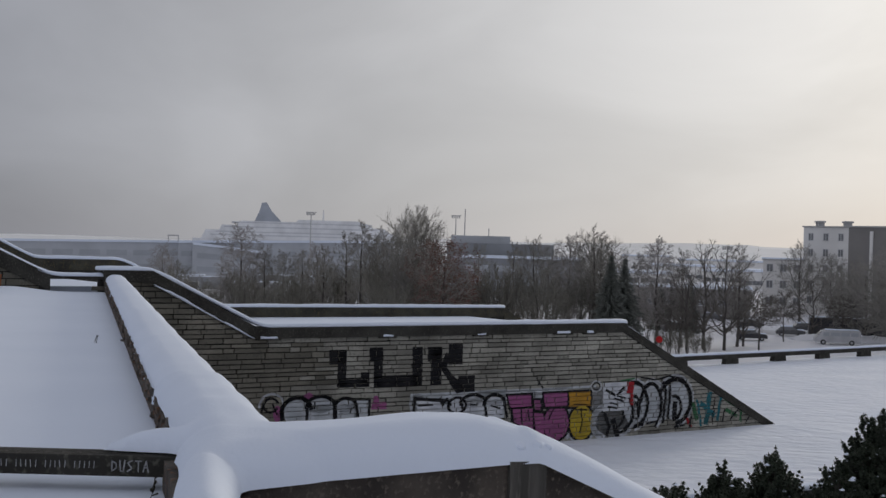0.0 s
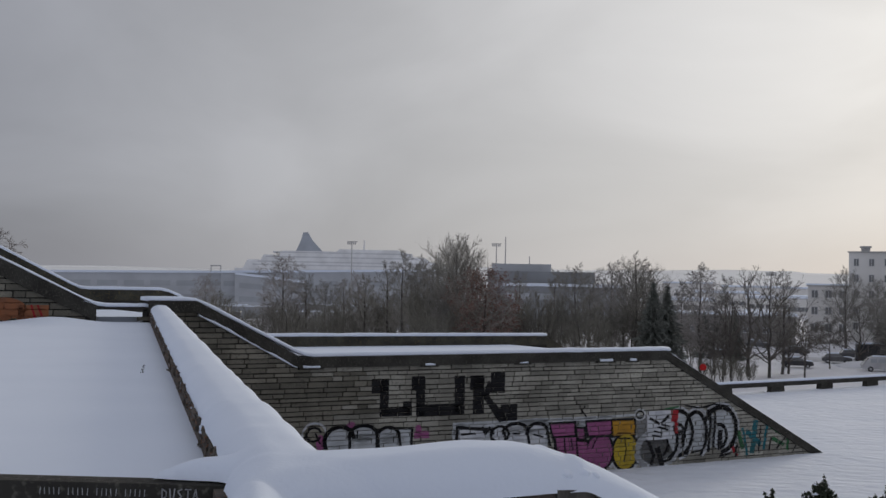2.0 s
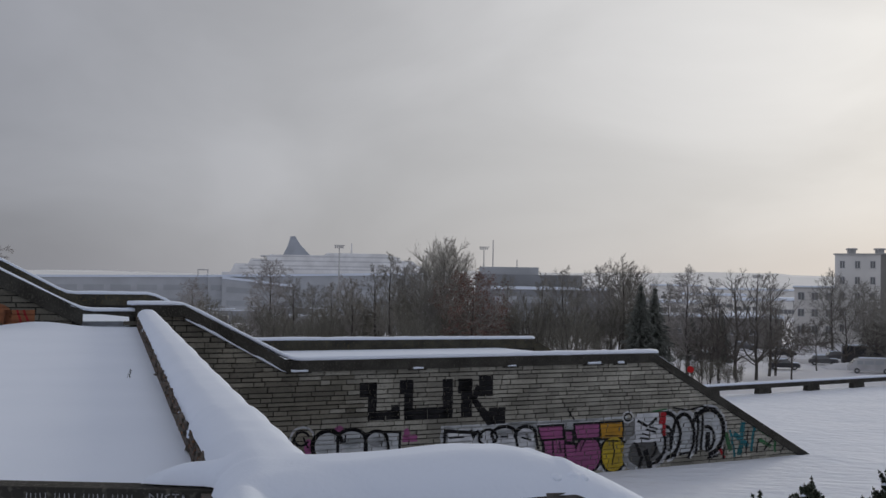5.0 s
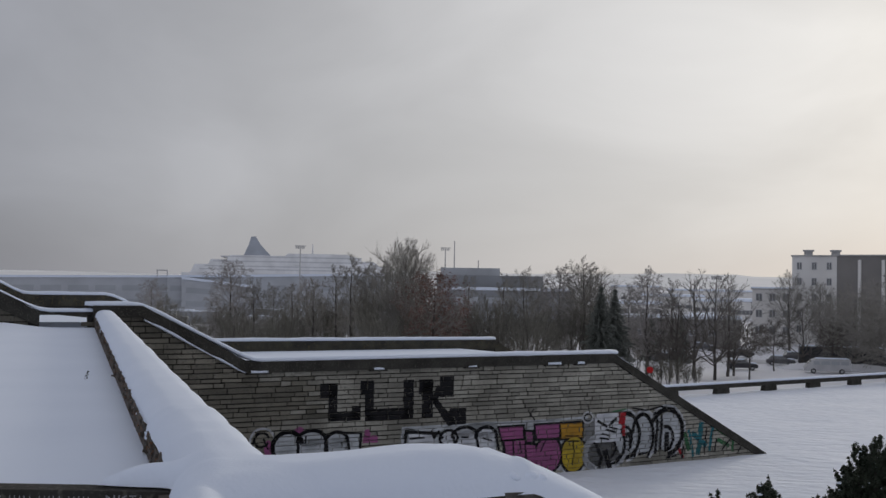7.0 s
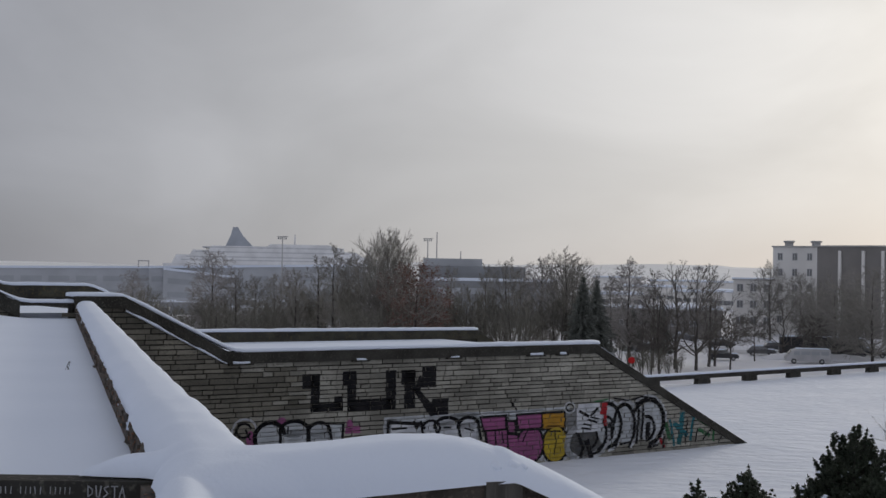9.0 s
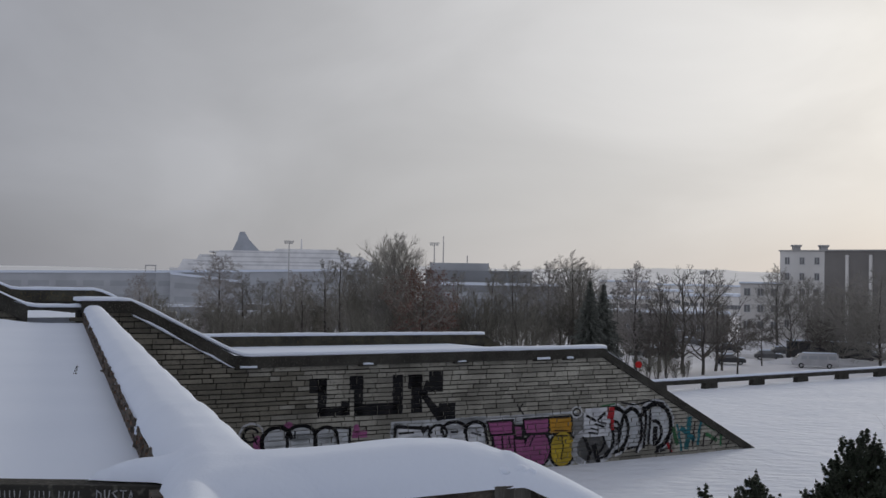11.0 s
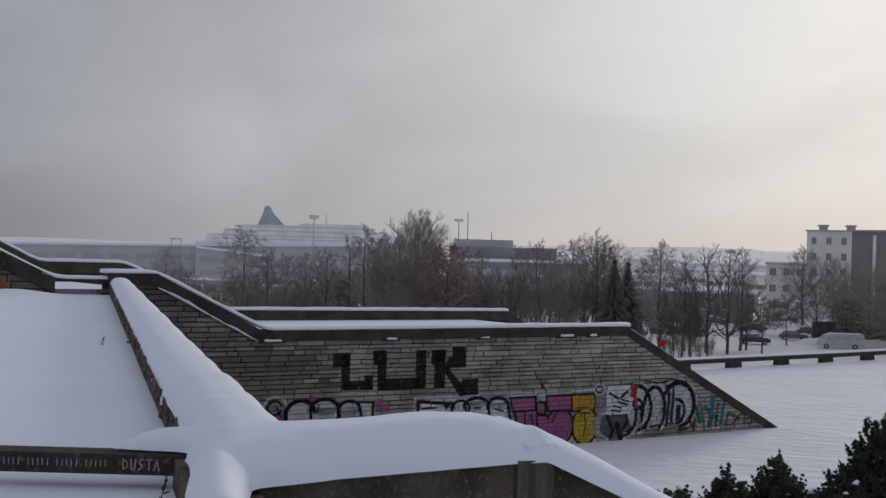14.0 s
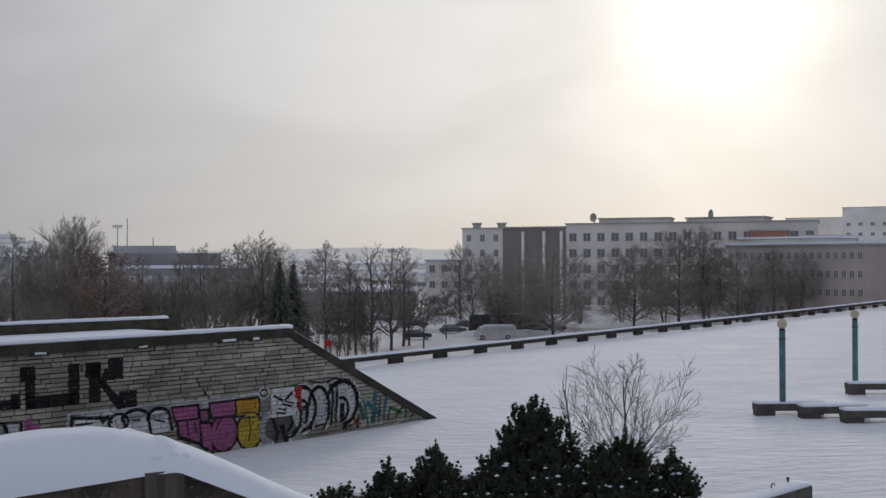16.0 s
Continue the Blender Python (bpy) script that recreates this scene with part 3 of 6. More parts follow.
BLACK = spray("black_paint", (0.012, 0.012, 0.014), (0.022, 0.021, 0.022))
WHITE = spray("white_paint", (0.64, 0.65, 0.67), (0.48, 0.49, 0.52))
SILVER = spray("silver_paint", (0.50, 0.52, 0.54), (0.37, 0.385, 0.40))
PINK = spray("magenta_paint", (0.33, 0.10, 0.23), (0.24, 0.085, 0.175))
YELLOW = spray("yellow_paint", (0.50, 0.36, 0.04), (0.36, 0.26, 0.04))
ORANGE = spray("orange_paint", (0.48, 0.25, 0.035), (0.33, 0.18, 0.035))
GREYP = spray("grey_paint", (0.22, 0.22, 0.22), (0.15, 0.15, 0.15))
RED = spray("red_paint", (0.42, 0.03, 0.04), (0.25, 0.03, 0.03))
TEAL = spray("teal_paint", (0.03, 0.16, 0.20), (0.03, 0.11, 0.12))
GREEN = spray("green_paint", (0.05, 0.16, 0.07), (0.04, 0.09, 0.05))


def graffiti(label, layers):
    """layers: (part name, paint, patches) from the bottom up."""
    g = empty("graffiti", label, "graffiti", "graffiti on the block wall", at=Matrix.Translation(FRONT.at(10, -0.02, 0)))
    for i, (nm, m, patches) in enumerate(layers):
        groups = [patches] if nm in ("letter", "ring", "rim_lines", "scrawl", "tag", "outline", "stroke", "streak") else [[p] for p in patches]
        for patch in groups:
            bm = bmesh.new()
            for p in patch:
                paint(bm, p, i)
            if len(bm.verts):
                parented(obj(nm, bm, m), g)
            else:
                bm.free()
    return g


def rect(s0, s1, z0, z1):
    return [(s0, z0), (s1, z0), (s1, z1), (s0, z1)]


graffiti("big black block letters LUK on pale stone", [("letter", BLACK, [rect(16.81, 17.32, 2.62, 3.02), rect(16.79, 17.06, 1.99, 3.02), rect(16.07, 17.04, 1.96, 2.23), rect(16.07, 16.34, 1.96, 2.37)]),
    ("letter", BLACK, [rect(15.93, 16.08, 2.66, 3.06), rect(15.66, 15.94, 1.95, 3.06), rect(14.43, 15.92, 1.93, 2.26), rect(14.37, 14.7, 1.93, 3.05)]),
    ("letter", BLACK, [rect(13.75, 14.2, 2.62, 3.04), rect(13.73, 14.09, 1.92, 3.04), [(13.79, 2.45), (13.57, 2.89), (13.43, 2.69), (13.65, 2.3)], rect(13.02, 13.5, 2.51, 3.11), [(13.84, 2.5), (13.63, 2.5), (12.85, 1.71), (13.2, 1.65)], rect(12.58, 13.16, 1.68, 2.17)])])

# bubble letters, pale with black rims, half buried
graffiti("white bubble letters with black rims half buried in snow", [
    ("halo", PINK, [oval(17.91, 1.77, 0.13, 0.10), oval(18.80, 1.33, 0.12, 0.22), rect(15.51, 15.98, 1.31, 1.51), oval(15.84, 1.55, 0.11, 0.15)]),
    ("halo", WHITE, arc(18.98, 1.58, 0.34, 0.29, -10, 170, 0.06, 12)),
    ("fill", SILVER, [oval(18.26, 1.35, 0.36, 0.37), rect(17.16, 17.92, 1.03, 1.53), oval(17.54, 1.50, 0.38, 0.22), rect(16.46, 17.08, 0.99, 1.47), oval(16.79, 1.45, 0.32, 0.20), rect(16.04, 16.53, 1.08, 1.63)]),
    ("outline", BLACK, arc(18.25, 1.34, 0.43, 0.41, -20, 165, 0.12, 12)),
    ("outline", BLACK, arc(17.55, 1.47, 0.42, 0.28, 0, 180, 0.1, 10) + [stroke((17.95, 1.6), (17.94, 1.18), 0.09)] + [stroke((17.13, 1.47), (17.12, 1.14), 0.09)] + [stroke((17.73, 1.59), (17.73, 1.43), 0.05)]),
    ("outline", BLACK, arc(16.79, 1.40, 0.34, 0.27, 0, 180, 0.09, 10) + [stroke((17.1, 1.61), (17.06, 1.13), 0.07)] + [stroke((16.46, 1.44), (16.39, 1.1), 0.08)]),
    ("outline", BLACK, [stroke((16.73, 1.64), (16.06, 1.61), 0.07)] + [stroke((16.06, 1.61), (16.06, 1.16), 0.08)]),
    ("outline", BLACK, arc(19.00, 1.57, 0.21, 0.19, -150, 160, 0.06, 10) + [stroke((19.14, 1.74), (19.26, 1.44), 0.06)] + [stroke((18.94, 1.58), (18.82, 1.33), 0.05)])])
graffiti("white bubble letters with black rims and pale blue halo", [
    ("halo", SILVER, [rect(11.38, 14.74, 1.34, 1.7), oval(14.50, 1.38, 0.27, 0.31), oval(11.89, 1.43, 0.53, 0.29), rect(11.47, 14.6, 0.85, 1.55)]),
    ("fill", WHITE, [rect(13.65, 14.51, 1.04, 1.49), oval(13.17, 1.32, 0.28, 0.21), rect(12.24, 12.93, 0.89, 1.48), oval(12.61, 1.43, 0.40, 0.17), rect(11.57, 12.13, 0.86, 1.41), oval(11.89, 1.40, 0.35, 0.19)]),
    ("outline", BLACK, [stroke((14.6, 1.56), (13.62, 1.46), 0.1)] + [stroke((14.6, 1.56), (14.63, 1.06), 0.1)] + [stroke((14.45, 1.35), (14.0, 1.36), 0.06)]),
    ("outline", BLACK, [stroke((13.77, 1.51), (13.66, 1.34), 0.08)] + [stroke((13.66, 1.34), (13.53, 1.5), 0.08)] + [stroke((13.53, 1.5), (13.39, 1.33), 0.08)]),
    ("outline", BLACK, arc(13.17, 1.30, 0.30, 0.23, -180, 180, 0.08, 14)),
    ("outline", BLACK, arc(12.62, 1.33, 0.43, 0.26, 0, 180, 0.1, 10) + [stroke((12.21, 1.31), (12.12, 0.88), 0.09)] + [stroke((13.0, 1.31), (12.95, 0.93), 0.08)] + [stroke((12.72, 1.3), (12.49, 1.29), 0.05)]),
    ("outline", BLACK, arc(11.87, 1.29, 0.37, 0.27, 0, 190, 0.1, 10) + [stroke((11.5, 1.24), (11.41, 0.9), 0.09)] + [stroke((11.97, 1.23), (11.68, 1.15), 0.05)])])
graffiti("large magenta throw-up letters with black rims", [
    ("halo", WHITE, [rect(9.13, 11.46, 1.49, 1.69), rect(10.11, 10.5, 1.29, 1.58), oval(10.28, 1.36, 0.22, 0.22), oval(9.11, 0.78, 0.29, 0.72)]),
    ("rim", BLACK, [[(11.47, 1.57), (10.46, 1.58), (10.42, 1.07), (11.35, 1.08)], [(11.31, 1.13), (10.4, 1.13), (10.35, 0.27), (11.22, 0.58)], [(10.5, 1.41), (10.09, 1.37), (10.08, 0.95), (10.46, 0.97)], [(10.52, 1.01), (9.97, 0.97), (9.9, -0.02), (10.41, 0.22)], [(10.14, 1.58), (9.07, 1.58), (9.09, 1.01), (10.08, 1.04)], oval(9.57, 0.59, 0.56, 0.63)]),
    ("fill", PINK, [[(11.39, 1.5), (10.54, 1.51), (10.51, 1.15), (11.29, 1.15)], [(11.21, 1.09), (10.48, 1.08), (10.44, 0.4), (11.12, 0.68)], [(10.41, 1.33), (10.18, 1.31), (10.17, 1.03), (10.38, 1.04)], [(10.42, 0.94), (10.06, 0.9), (9.99, 0.09), (10.33, 0.29)], [(10.06, 1.51), (9.15, 1.51), (9.18, 1.09), (10.0, 1.11)], oval(9.57, 0.59, 0.47, 0.55)]),
    ("stroke", BLACK, [stroke((10.9, 1.05), (10.85, 0.65), 0.06)] + [stroke((10.65, 1.03), (10.58, 0.72), 0.05)]),
    ("stroke", BLACK, [stroke((9.7, 1.02), (9.84, 0.71), 0.05)] + [stroke((9.98, 1.07), (9.25, 1.05), 0.06)])])
graffiti("yellow oval letter under an orange bar", [
    ("halo", WHITE, [oval(8.56, 0.52, 0.61, 0.67)]),
    ("rim", BLACK, [oval(8.59, 0.54, 0.55, 0.62), rect(8.19, 9.15, 0.99, 1.58)]), ("bar", ORANGE, [rect(8.25, 9.09, 1.06, 1.51)]), ("fill", YELLOW, [oval(8.59, 0.54, 0.46, 0.54)]),
    ("stroke", BLACK, [stroke((8.63, 0.97), (8.57, 0.65), 0.05)] + [stroke((8.57, 0.65), (8.63, 0.23), 0.05)]), ("stroke", BLACK, [stroke((8.9, 1.13), (8.37, 1.1), 0.03)] + [stroke((8.81, 0.96), (8.41, 0.94), 0.05)])])
graffiti("grey patch with a white square and dark leaf strokes", [
    ("patch", GREYP, [rect(6.6, 8.16, 0.11, 1.63), oval(7.44, 0.55, 0.89, 0.55)]),
    ("ring", WHITE, arc(8.03, 1.66, 0.21, 0.17, -180, 180, 0.05, 12)), ("ring", BLACK, arc(8.03, 1.66, 0.14, 0.11, -120, 180, 0.04, 10)),
    ("outline", WHITE, arc(7.12, 0.75, 0.64, 0.65, 110, 260, 0.22, 12) + arc(7.58, 0.52, 0.56, 0.50, -70, 80, 0.2, 10)),
    ("outline", BLACK, arc(7.12, 0.75, 0.58, 0.61, 105, 265, 0.1, 12) + arc(7.18, 0.68, 0.27, 0.34, 110, 250, 0.08, 8)),
    ("outline", BLACK, [stroke((7.73, 0.84), (7.49, 0.38), 0.12)] + [stroke((7.49, 0.38), (7.57, 0.11), 0.12)] + [stroke((7.31, 0.51), (7.16, 0.07), 0.2)] + [stroke((6.84, 0.27), (6.57, 0.47), 0.1)]),
    ("square", WHITE, [rect(6.72, 7.76, 0.85, 1.76)]),
    ("leaf", BLACK, [stroke((7.62, 1.52), (7.31, 1.36), 0.09)]), ("leaf", BLACK, [stroke((6.93, 1.57), (7.18, 1.39), 0.09)]), ("leaf", BLACK, [stroke((7.29, 1.24), (6.96, 1.15), 0.07)]), ("leaf", BLACK, [stroke((7.55, 0.99), (7.23, 0.94), 0.06)]), ("leaf", BLACK, [stroke((7.2, 1.32), (6.87, 1.25), 0.05)]), ("leaf", BLACK, [stroke((7.47, 1.12), (7.19, 1.05), 0.05)])])
graffiti("silver letters with heavy black rims and white halo", [
    ("halo", WHITE, arc(6.53, 1.01, 0.71, 0.80, 85, 260, 0.12, 14) + arc(5.72, 0.98, 0.51, 0.80, 30, 240, 0.12, 14) + arc(4.76, 1.05, 0.79, 0.83, 30, 255, 0.13, 16)),
    ("fill", SILVER, [oval(6.44, 1.01, 0.49, 0.65), oval(5.73, 0.98, 0.36, 0.64), oval(5.25, 1.07, 0.26, 0.65), oval(4.69, 1.04, 0.54, 0.65)]),
    ("outline", BLACK, arc(6.53, 1.01, 0.61, 0.72, 85, 265, 0.13, 14) + [stroke((6.56, 1.72), (6.6, 1.33), 0.1)]),
    ("outline", BLACK, arc(6.48, 0.91, 0.23, 0.38, 90, 270, 0.1, 8) + [stroke((6.38, 0.65), (6.42, 1.01), 0.2)]),
    ("outline", BLACK, arc(5.78, 0.94, 0.44, 0.72, 15, 210, 0.12, 14) + [stroke((5.41, 0.6), (5.56, 0.27), 0.1)] + [stroke((6.05, 0.57), (6.14, 0.34), 0.1)]),
    ("outline", BLACK, [stroke((5.27, 1.67), (5.17, 1.37), 0.12)] + [stroke((5.17, 1.37), (5.25, 0.4), 0.11)]),
    ("outline", BLACK, arc(4.76, 1.04, 0.69, 0.74, 30, 260, 0.15, 16) + [stroke((4.98, 1.55), (5.04, 0.52), 0.1)]),
    ("outline", BLACK, arc(4.80, 0.83, 0.31, 0.39, 80, 270, 0.11, 10) + [stroke((4.76, 0.94), (4.77, 0.57), 0.2)]),
    ("outline", BLACK, [stroke((5.95, 0.37), (5.57, 0.42), 0.07)] + [stroke((4.73, 0.19), (4.34, 0.24), 0.07)]),
    ("streak", RED, [rect(6.53, 6.8, 1.39, 1.76), rect(6.54, 6.67, 1.02, 1.43)]), ("streak", RED, [stroke((4.2, 0.42), (4.06, 0.19), 0.1)]), ("streak", BLACK, [stroke((4.05, 0.49), (4.09, 0.15), 0.08)])])
rg = random.Random(5)
graffiti("teal and green scrawl fading towards the wall's low tip", [
    ("scrawl", TEAL, [stroke((3.21, 1.18), (3.34, 0.3), 0.22)]), ("scrawl", TEAL, [stroke((3.56, 0.89), (3.04, 0.52), 0.18)]), ("scrawl", TEAL, [stroke((2.7, 1.19), (2.82, 0.35), 0.12)]), ("scrawl", TEAL, [stroke((3.77, 1.01), (3.59, 0.2), 0.1)]),
    ("scrawl", GREEN, [stroke((3.96, 0.9), (3.8, 0.44), 0.16)]), ("scrawl", GREEN, [stroke((2.49, 1.03), (2.11, 0.82), 0.13)]), ("scrawl", GREEN, [stroke((2.42, 0.64), (1.99, 0.43), 0.13)]), ("scrawl", GREEN, [stroke((1.74, 0.69), (1.77, 0.26), 0.1)]),
    ("scrawl", GREEN, [stroke((7.05, 1.81), (6.52, 1.86), 0.05)]), ("scrawl", BLACK, [stroke((6.24, 1.89), (5.64, 1.79), 0.05)] + [stroke((5.64, 1.79), (5.04, 1.89), 0.05)] + [stroke((5.04, 1.89), (4.42, 1.79), 0.06)]),
    ("tag", BLACK, [stroke((3.0, 0.98), (3.08, 0.21), 0.05)] + [stroke((2.25, 0.32), (1.89, 0.65), 0.06)]), ("tag", BLACK, [stroke((2.61, 0.26), (2.53, 0.68), 0.06)] + [stroke((1.4, 0.36), (1.56, 0.13), 0.05)]), ("tag", BLACK, [stroke((10.35, 1.99), (10.13, 1.7), 0.05)] + [stroke((10.18, 2.02), (10.3, 1.78), 0.04)])])
graffiti("long pale sprayed line above the lower letters", [("scrawl", SILVER, [stroke((12.5, 1.66), (10.67, 1.64), 0.06)] + [stroke((10.67, 1.64), (8.07, 1.66), 0.08)])])
# scratched tags on the near beam
CHALK = mat("scratched_paint", (0.40, 0.40, 0.41), (0.25, 0.25, 0.26), scale=20, fine=80)
beam_tags = empty("beam_tags", "pale scratched tags on a dark beam", "graffiti", at=pose(-1.30, 5.347, 4.885))


def beam_letter(x, lines, size, height, width):
    """One scratched letter; lines run in a unit box."""
    bm = bmesh.new()
    for a, b, c, d in lines:
        poly = stroke((x + a * size, -0.072 + b * height), (x + c * size, -0.072 + d * height), width)
        bm.faces.new([bm.verts.new((px, 0, pz)) for px, pz in poly])
    part("letter", bm, CHALK, beam_tags)


LETTERS = {"D": ((0, 0, 0, 1), (0, 1, 0.6, 0.7), (0.6, 0.7, 0.6, 0.3), (0.6, 0.3, 0, 0)), "U": ((0, 1, 0.1, 0), (0.1, 0, 0.5, 0), (0.5, 0, 0.7, 1)), "S": ((0.6, 1, 0, 0.8), (0, 0.8, 0.6, 0.3), (0.6, 0.3, 0, 0)),
           "T": ((0, 1, 0.8, 1), (0.4, 1, 0.4, 0)), "A": ((0, 0, 0.4, 1), (0.4, 1, 0.7, 0), (0.1, 0.4, 0.6, 0.4))}
for k, ch in enumerate("DUSTA"):
    beam_letter(-0.235 + 0.037 * k, LETTERS[ch], 0.034, 0.05, 0.006)
# worn letters that cannot be made out any more
for k in range(24):
    if k % 6 != 5:
        beam_letter(-0.32 - k * 0.023, ((0.0, 0.25, rg.uniform(-0.1, 0.1), 0.85),), 0.03, 0.05, 0.004)

# ---- terrace railing, lamps and benches ----
railing = empty("terrace_railing", "low dark concrete railing on stubby posts under snow", "railing", at=Matrix.Translation(RAIL.o))
bm = bmesh.new()
RAIL_TOP = [(-140, 0.86), (-75, 0.72), (-45, 0.66), (0, 0.605), (35, 0.605)]
strip(bm, RAIL, RAIL_TOP, 0.24, -0.1, 0.25)
parented(obj("bar", bm, CONCRETE), railing)
post = bmesh.new()
box(post, (-0.48, -0.08, -0.2), (0.48, 0.24, 0.42), bevel=0.02)
for v in post.verts:
    if v.co.z < 0:
        v.co.x *= 1.18
post_mesh = None
for k in range(41):
    p = RAIL.at(24.15 - 4.0 * k, 0.0, 0)
    m = Matrix.Translation(p) @ Matrix.Rotation(radians(35), 4, "Z")
    if post_mesh is None:
        ob = obj("post", post, CONCRETE)
        post_mesh = ob.data
    else:
        ob = new("post", post_mesh)
    ob.matrix_world = m
    parented(ob, railing)
bm = bmesh.new()
snow_strip(bm, RAIL, [(a, b - 0.005) for a, b in RAIL_TOP], 0.11, -0.1, 0.25, step=0.6, seed=41, over=0.02)
tagged(obj("snow_cap", bm, SNOW, smooth=True), "clean white snow lying along the railing", "snow", kind="stuff")

LAMP_PAINT = mat("peeling_turquoise_paint", (0.085, 0.21, 0.24), (0.05, 0.13, 0.155), rough=0.6, scale=3, fine=18, c=(0.12, 0.13, 0.12), bump=0.3, metal=0.0)
GLOBE = mat("yellowed_opal_glass", (0.50, 0.46, 0.34), (0.42, 0.385, 0.28), rough=0.35, scale=4, fine=20, bump=0.05)
IRON = mat("dark_iron", (0.035, 0.035, 0.036), (0.02, 0.02, 0.021), rough=0.55, scale=6, fine=40, metal=0.6)
BENCH = mat("dark_bench_concrete", (0.10, 0.095, 0.088), (0.06, 0.057, 0.052), scale=3, fine=30, c=(0.15, 0.14, 0.125), bump=0.5)


def globe_lamp(x, y, z0):
    e = empty("globe_lamp", "turquoise lamp post with a yellowed round globe", "street lamp", "lamps on the terrace", at=pose(x, y, z0))
    bm = bmesh.new()
    box(bm, (-0.085, -0.085, -0.2), (0.085, 0.085, 2.52), bevel=0.012)
    part("post", bm, LAMP_PAINT, e)
    bm = bmesh.new()
    box(bm, (-0.10, -0.10, 2.20), (0.10, 0.10, 2.24), bevel=0.008)
    part("collar", bm, IRON, e)
    bm = bmesh.new()
    tube(bm, [(0, 0, 2.521), (0, 0, 2.60)], 0.11, 14)
    part("cup", bm, IRON, e)
    bm = bmesh.new()
    bmesh.ops.create_uvsphere(bm, u_segments=24, v_segments=14, radius=0.185, matrix=Matrix.Translation((0, 0, 2.77)))
    part("globe", bm, GLOBE, e, smooth=True)
    return e


globe_lamp(24.46, 36.85, 0.62)
globe_lamp(31.42, 41.9, 0.62)


def bench(x, y, rz, length, label):
    e = empty("stone_bench", label, "bench", "benches by the lamps", at=pose(x, y, -0.02, 0, 0, rz))
    bm = bmesh.new()
    box(bm, (0, 0, 0.17), (length, 0.55, 0.44), bevel=0.015)
    part("seat", bm, BENCH, e)
    for a in (0.0, length - 0.75):
        bm = bmesh.new()
        box(bm, (a + 0.02, 0.03, -0.1), (a + 0.72, 0.52, 0.171), bevel=0.01)
        part("leg", bm, BENCH, e)
    return e


def bench_snow(x, y, rz, length):
    bm = bmesh.new()
    line = Line(x, y, 90 - rz + 180)
    snow_strip(bm, line, [(0.01, 0.41), (length - 0.01, 0.41)], 0.10, -0.55, -0.01, step=0.15, seed=x, over=0.01)
    tagged(obj("snow_cushion", bm, SNOW, smooth=True), "soft snow cushion on a stone bench", "snow", kind="stuff")


for bx, by, bl in ((23.42, 36.95, 2.6), (24.55, 35.75, 2.5), (25.35, 34.35, 2.6), (30.9, 41.6, 3.0)):
    bench(bx, by, -14, bl, "low dark stone bench with a snow cushion")
    bench_snow(bx, by, -14, bl)

graffiti("faded orange and white scrawl on a broken wall", [("patch", spray("faded_orange_paint", (0.34, 0.13, 0.06), (0.22, 0.10, 0.06)), [rect(25.9, 26.6, 4.62, 5.02), oval(26.9, 4.9, 0.5, 0.3)]), ("stroke", RED, [stroke((26.3, 5.0), (26.2, 4.7), 0.05), stroke((26.15, 5.0), (26.05, 4.75), 0.05)]), ("patch", WHITE, [oval(25.6, 4.62, 0.25, 0.12)])])
rubble = bmesh.new()
rg = random.Random(3)
for k in range(40):
    p = FRONT.at(25.05 + rg.random() * 2.4, -0.1 - rg.random() * 0.35, 4.60)
    r = rg.uniform(0.03, 0.10)
    box(rubble, (-r, -r * 0.8, -r * 0.5), (r, r * 0.8, r * 0.5), Matrix.Translation(p) @ Euler((rg.random(), rg.random(), rg.random() * 3)).to_matrix().to_4x4())
tagged(obj("rubble", rubble, MOSSY), "broken stone rubble poking out of snow", "rubble", kind="stuff")

# ---- trees ----
def spot(bearing, d):
    return (d * math.sin(radians(bearing)), d * math.cos(radians(bearing)))


BARK = mat("bare_bark", (0.11, 0.10, 0.092), (0.075, 0.068, 0.062), rough=0.95, scale=0.8, fine=6, bump=0.4, vary=0.15)
# twig tone is paler than bare wood, standing in for haze over the distant trees
TWIGS = mat("bare_twigs", (0.315, 0.30, 0.272), (0.23, 0.219, 0.20), rough=0.95, scale=0.3, fine=3, bump=0.0, vary=0.15)
UNDERGROWTH = mat("undergrowth_stems", (0.22, 0.21, 0.178), (0.15, 0.143, 0.122), rough=0.95, scale=0.3, fine=3, bump=0.0, vary=0.2)
DARK_TWIGS = mat("dark_bare_twigs", (0.17, 0.155, 0.138), (0.115, 0.105, 0.094), rough=0.95, scale=0.3, fine=3, bump=0.0, vary=0.2)
FROSTED = mat("frosted_twigs", (0.38, 0.36, 0.345), (0.29, 0.27, 0.26), rough=0.95, scale=0.3, fine=3, bump=0.0, vary=0.1)
DRY_LEAF = mat("dry_russet_leaves", (0.19, 0.095, 0.072), (0.13, 0.07, 0.058), rough=0.9, scale=0.6, fine=4, bump=0.0, vary=0.35)
SPRUCE = mat("spruce_needles", (0.20, 0.21, 0.19), (0.135, 0.146, 0.13), rough=0.95, scale=0.7, fine=5, bump=0.0, vary=0.3)
PINE = mat("mountain_pine_needles", (0.078, 0.094, 0.064), (0.042, 0.055, 0.038), rough=0.75, scale=3, fine=14, bump=0.0, vary=0.45)


def seg_tube(vs, fs, p, q, r0, r1, sides):
    d = (q - p).normalized()
    a = d.orthogonal().normalized()
    b = d.cross(a)
    i = len(vs)
    for c, r in ((p, r0), (q, r1)):
        for k in range(sides):
            t = 6.2832 * k / sides
            vs.append(c + r * (math.cos(t) * a + math.sin(t) * b))
    for k in range(sides):
        fs.append((i + k, i + (k + 1) % sides, i + sides + (k + 1) % sides, i + sides + k))


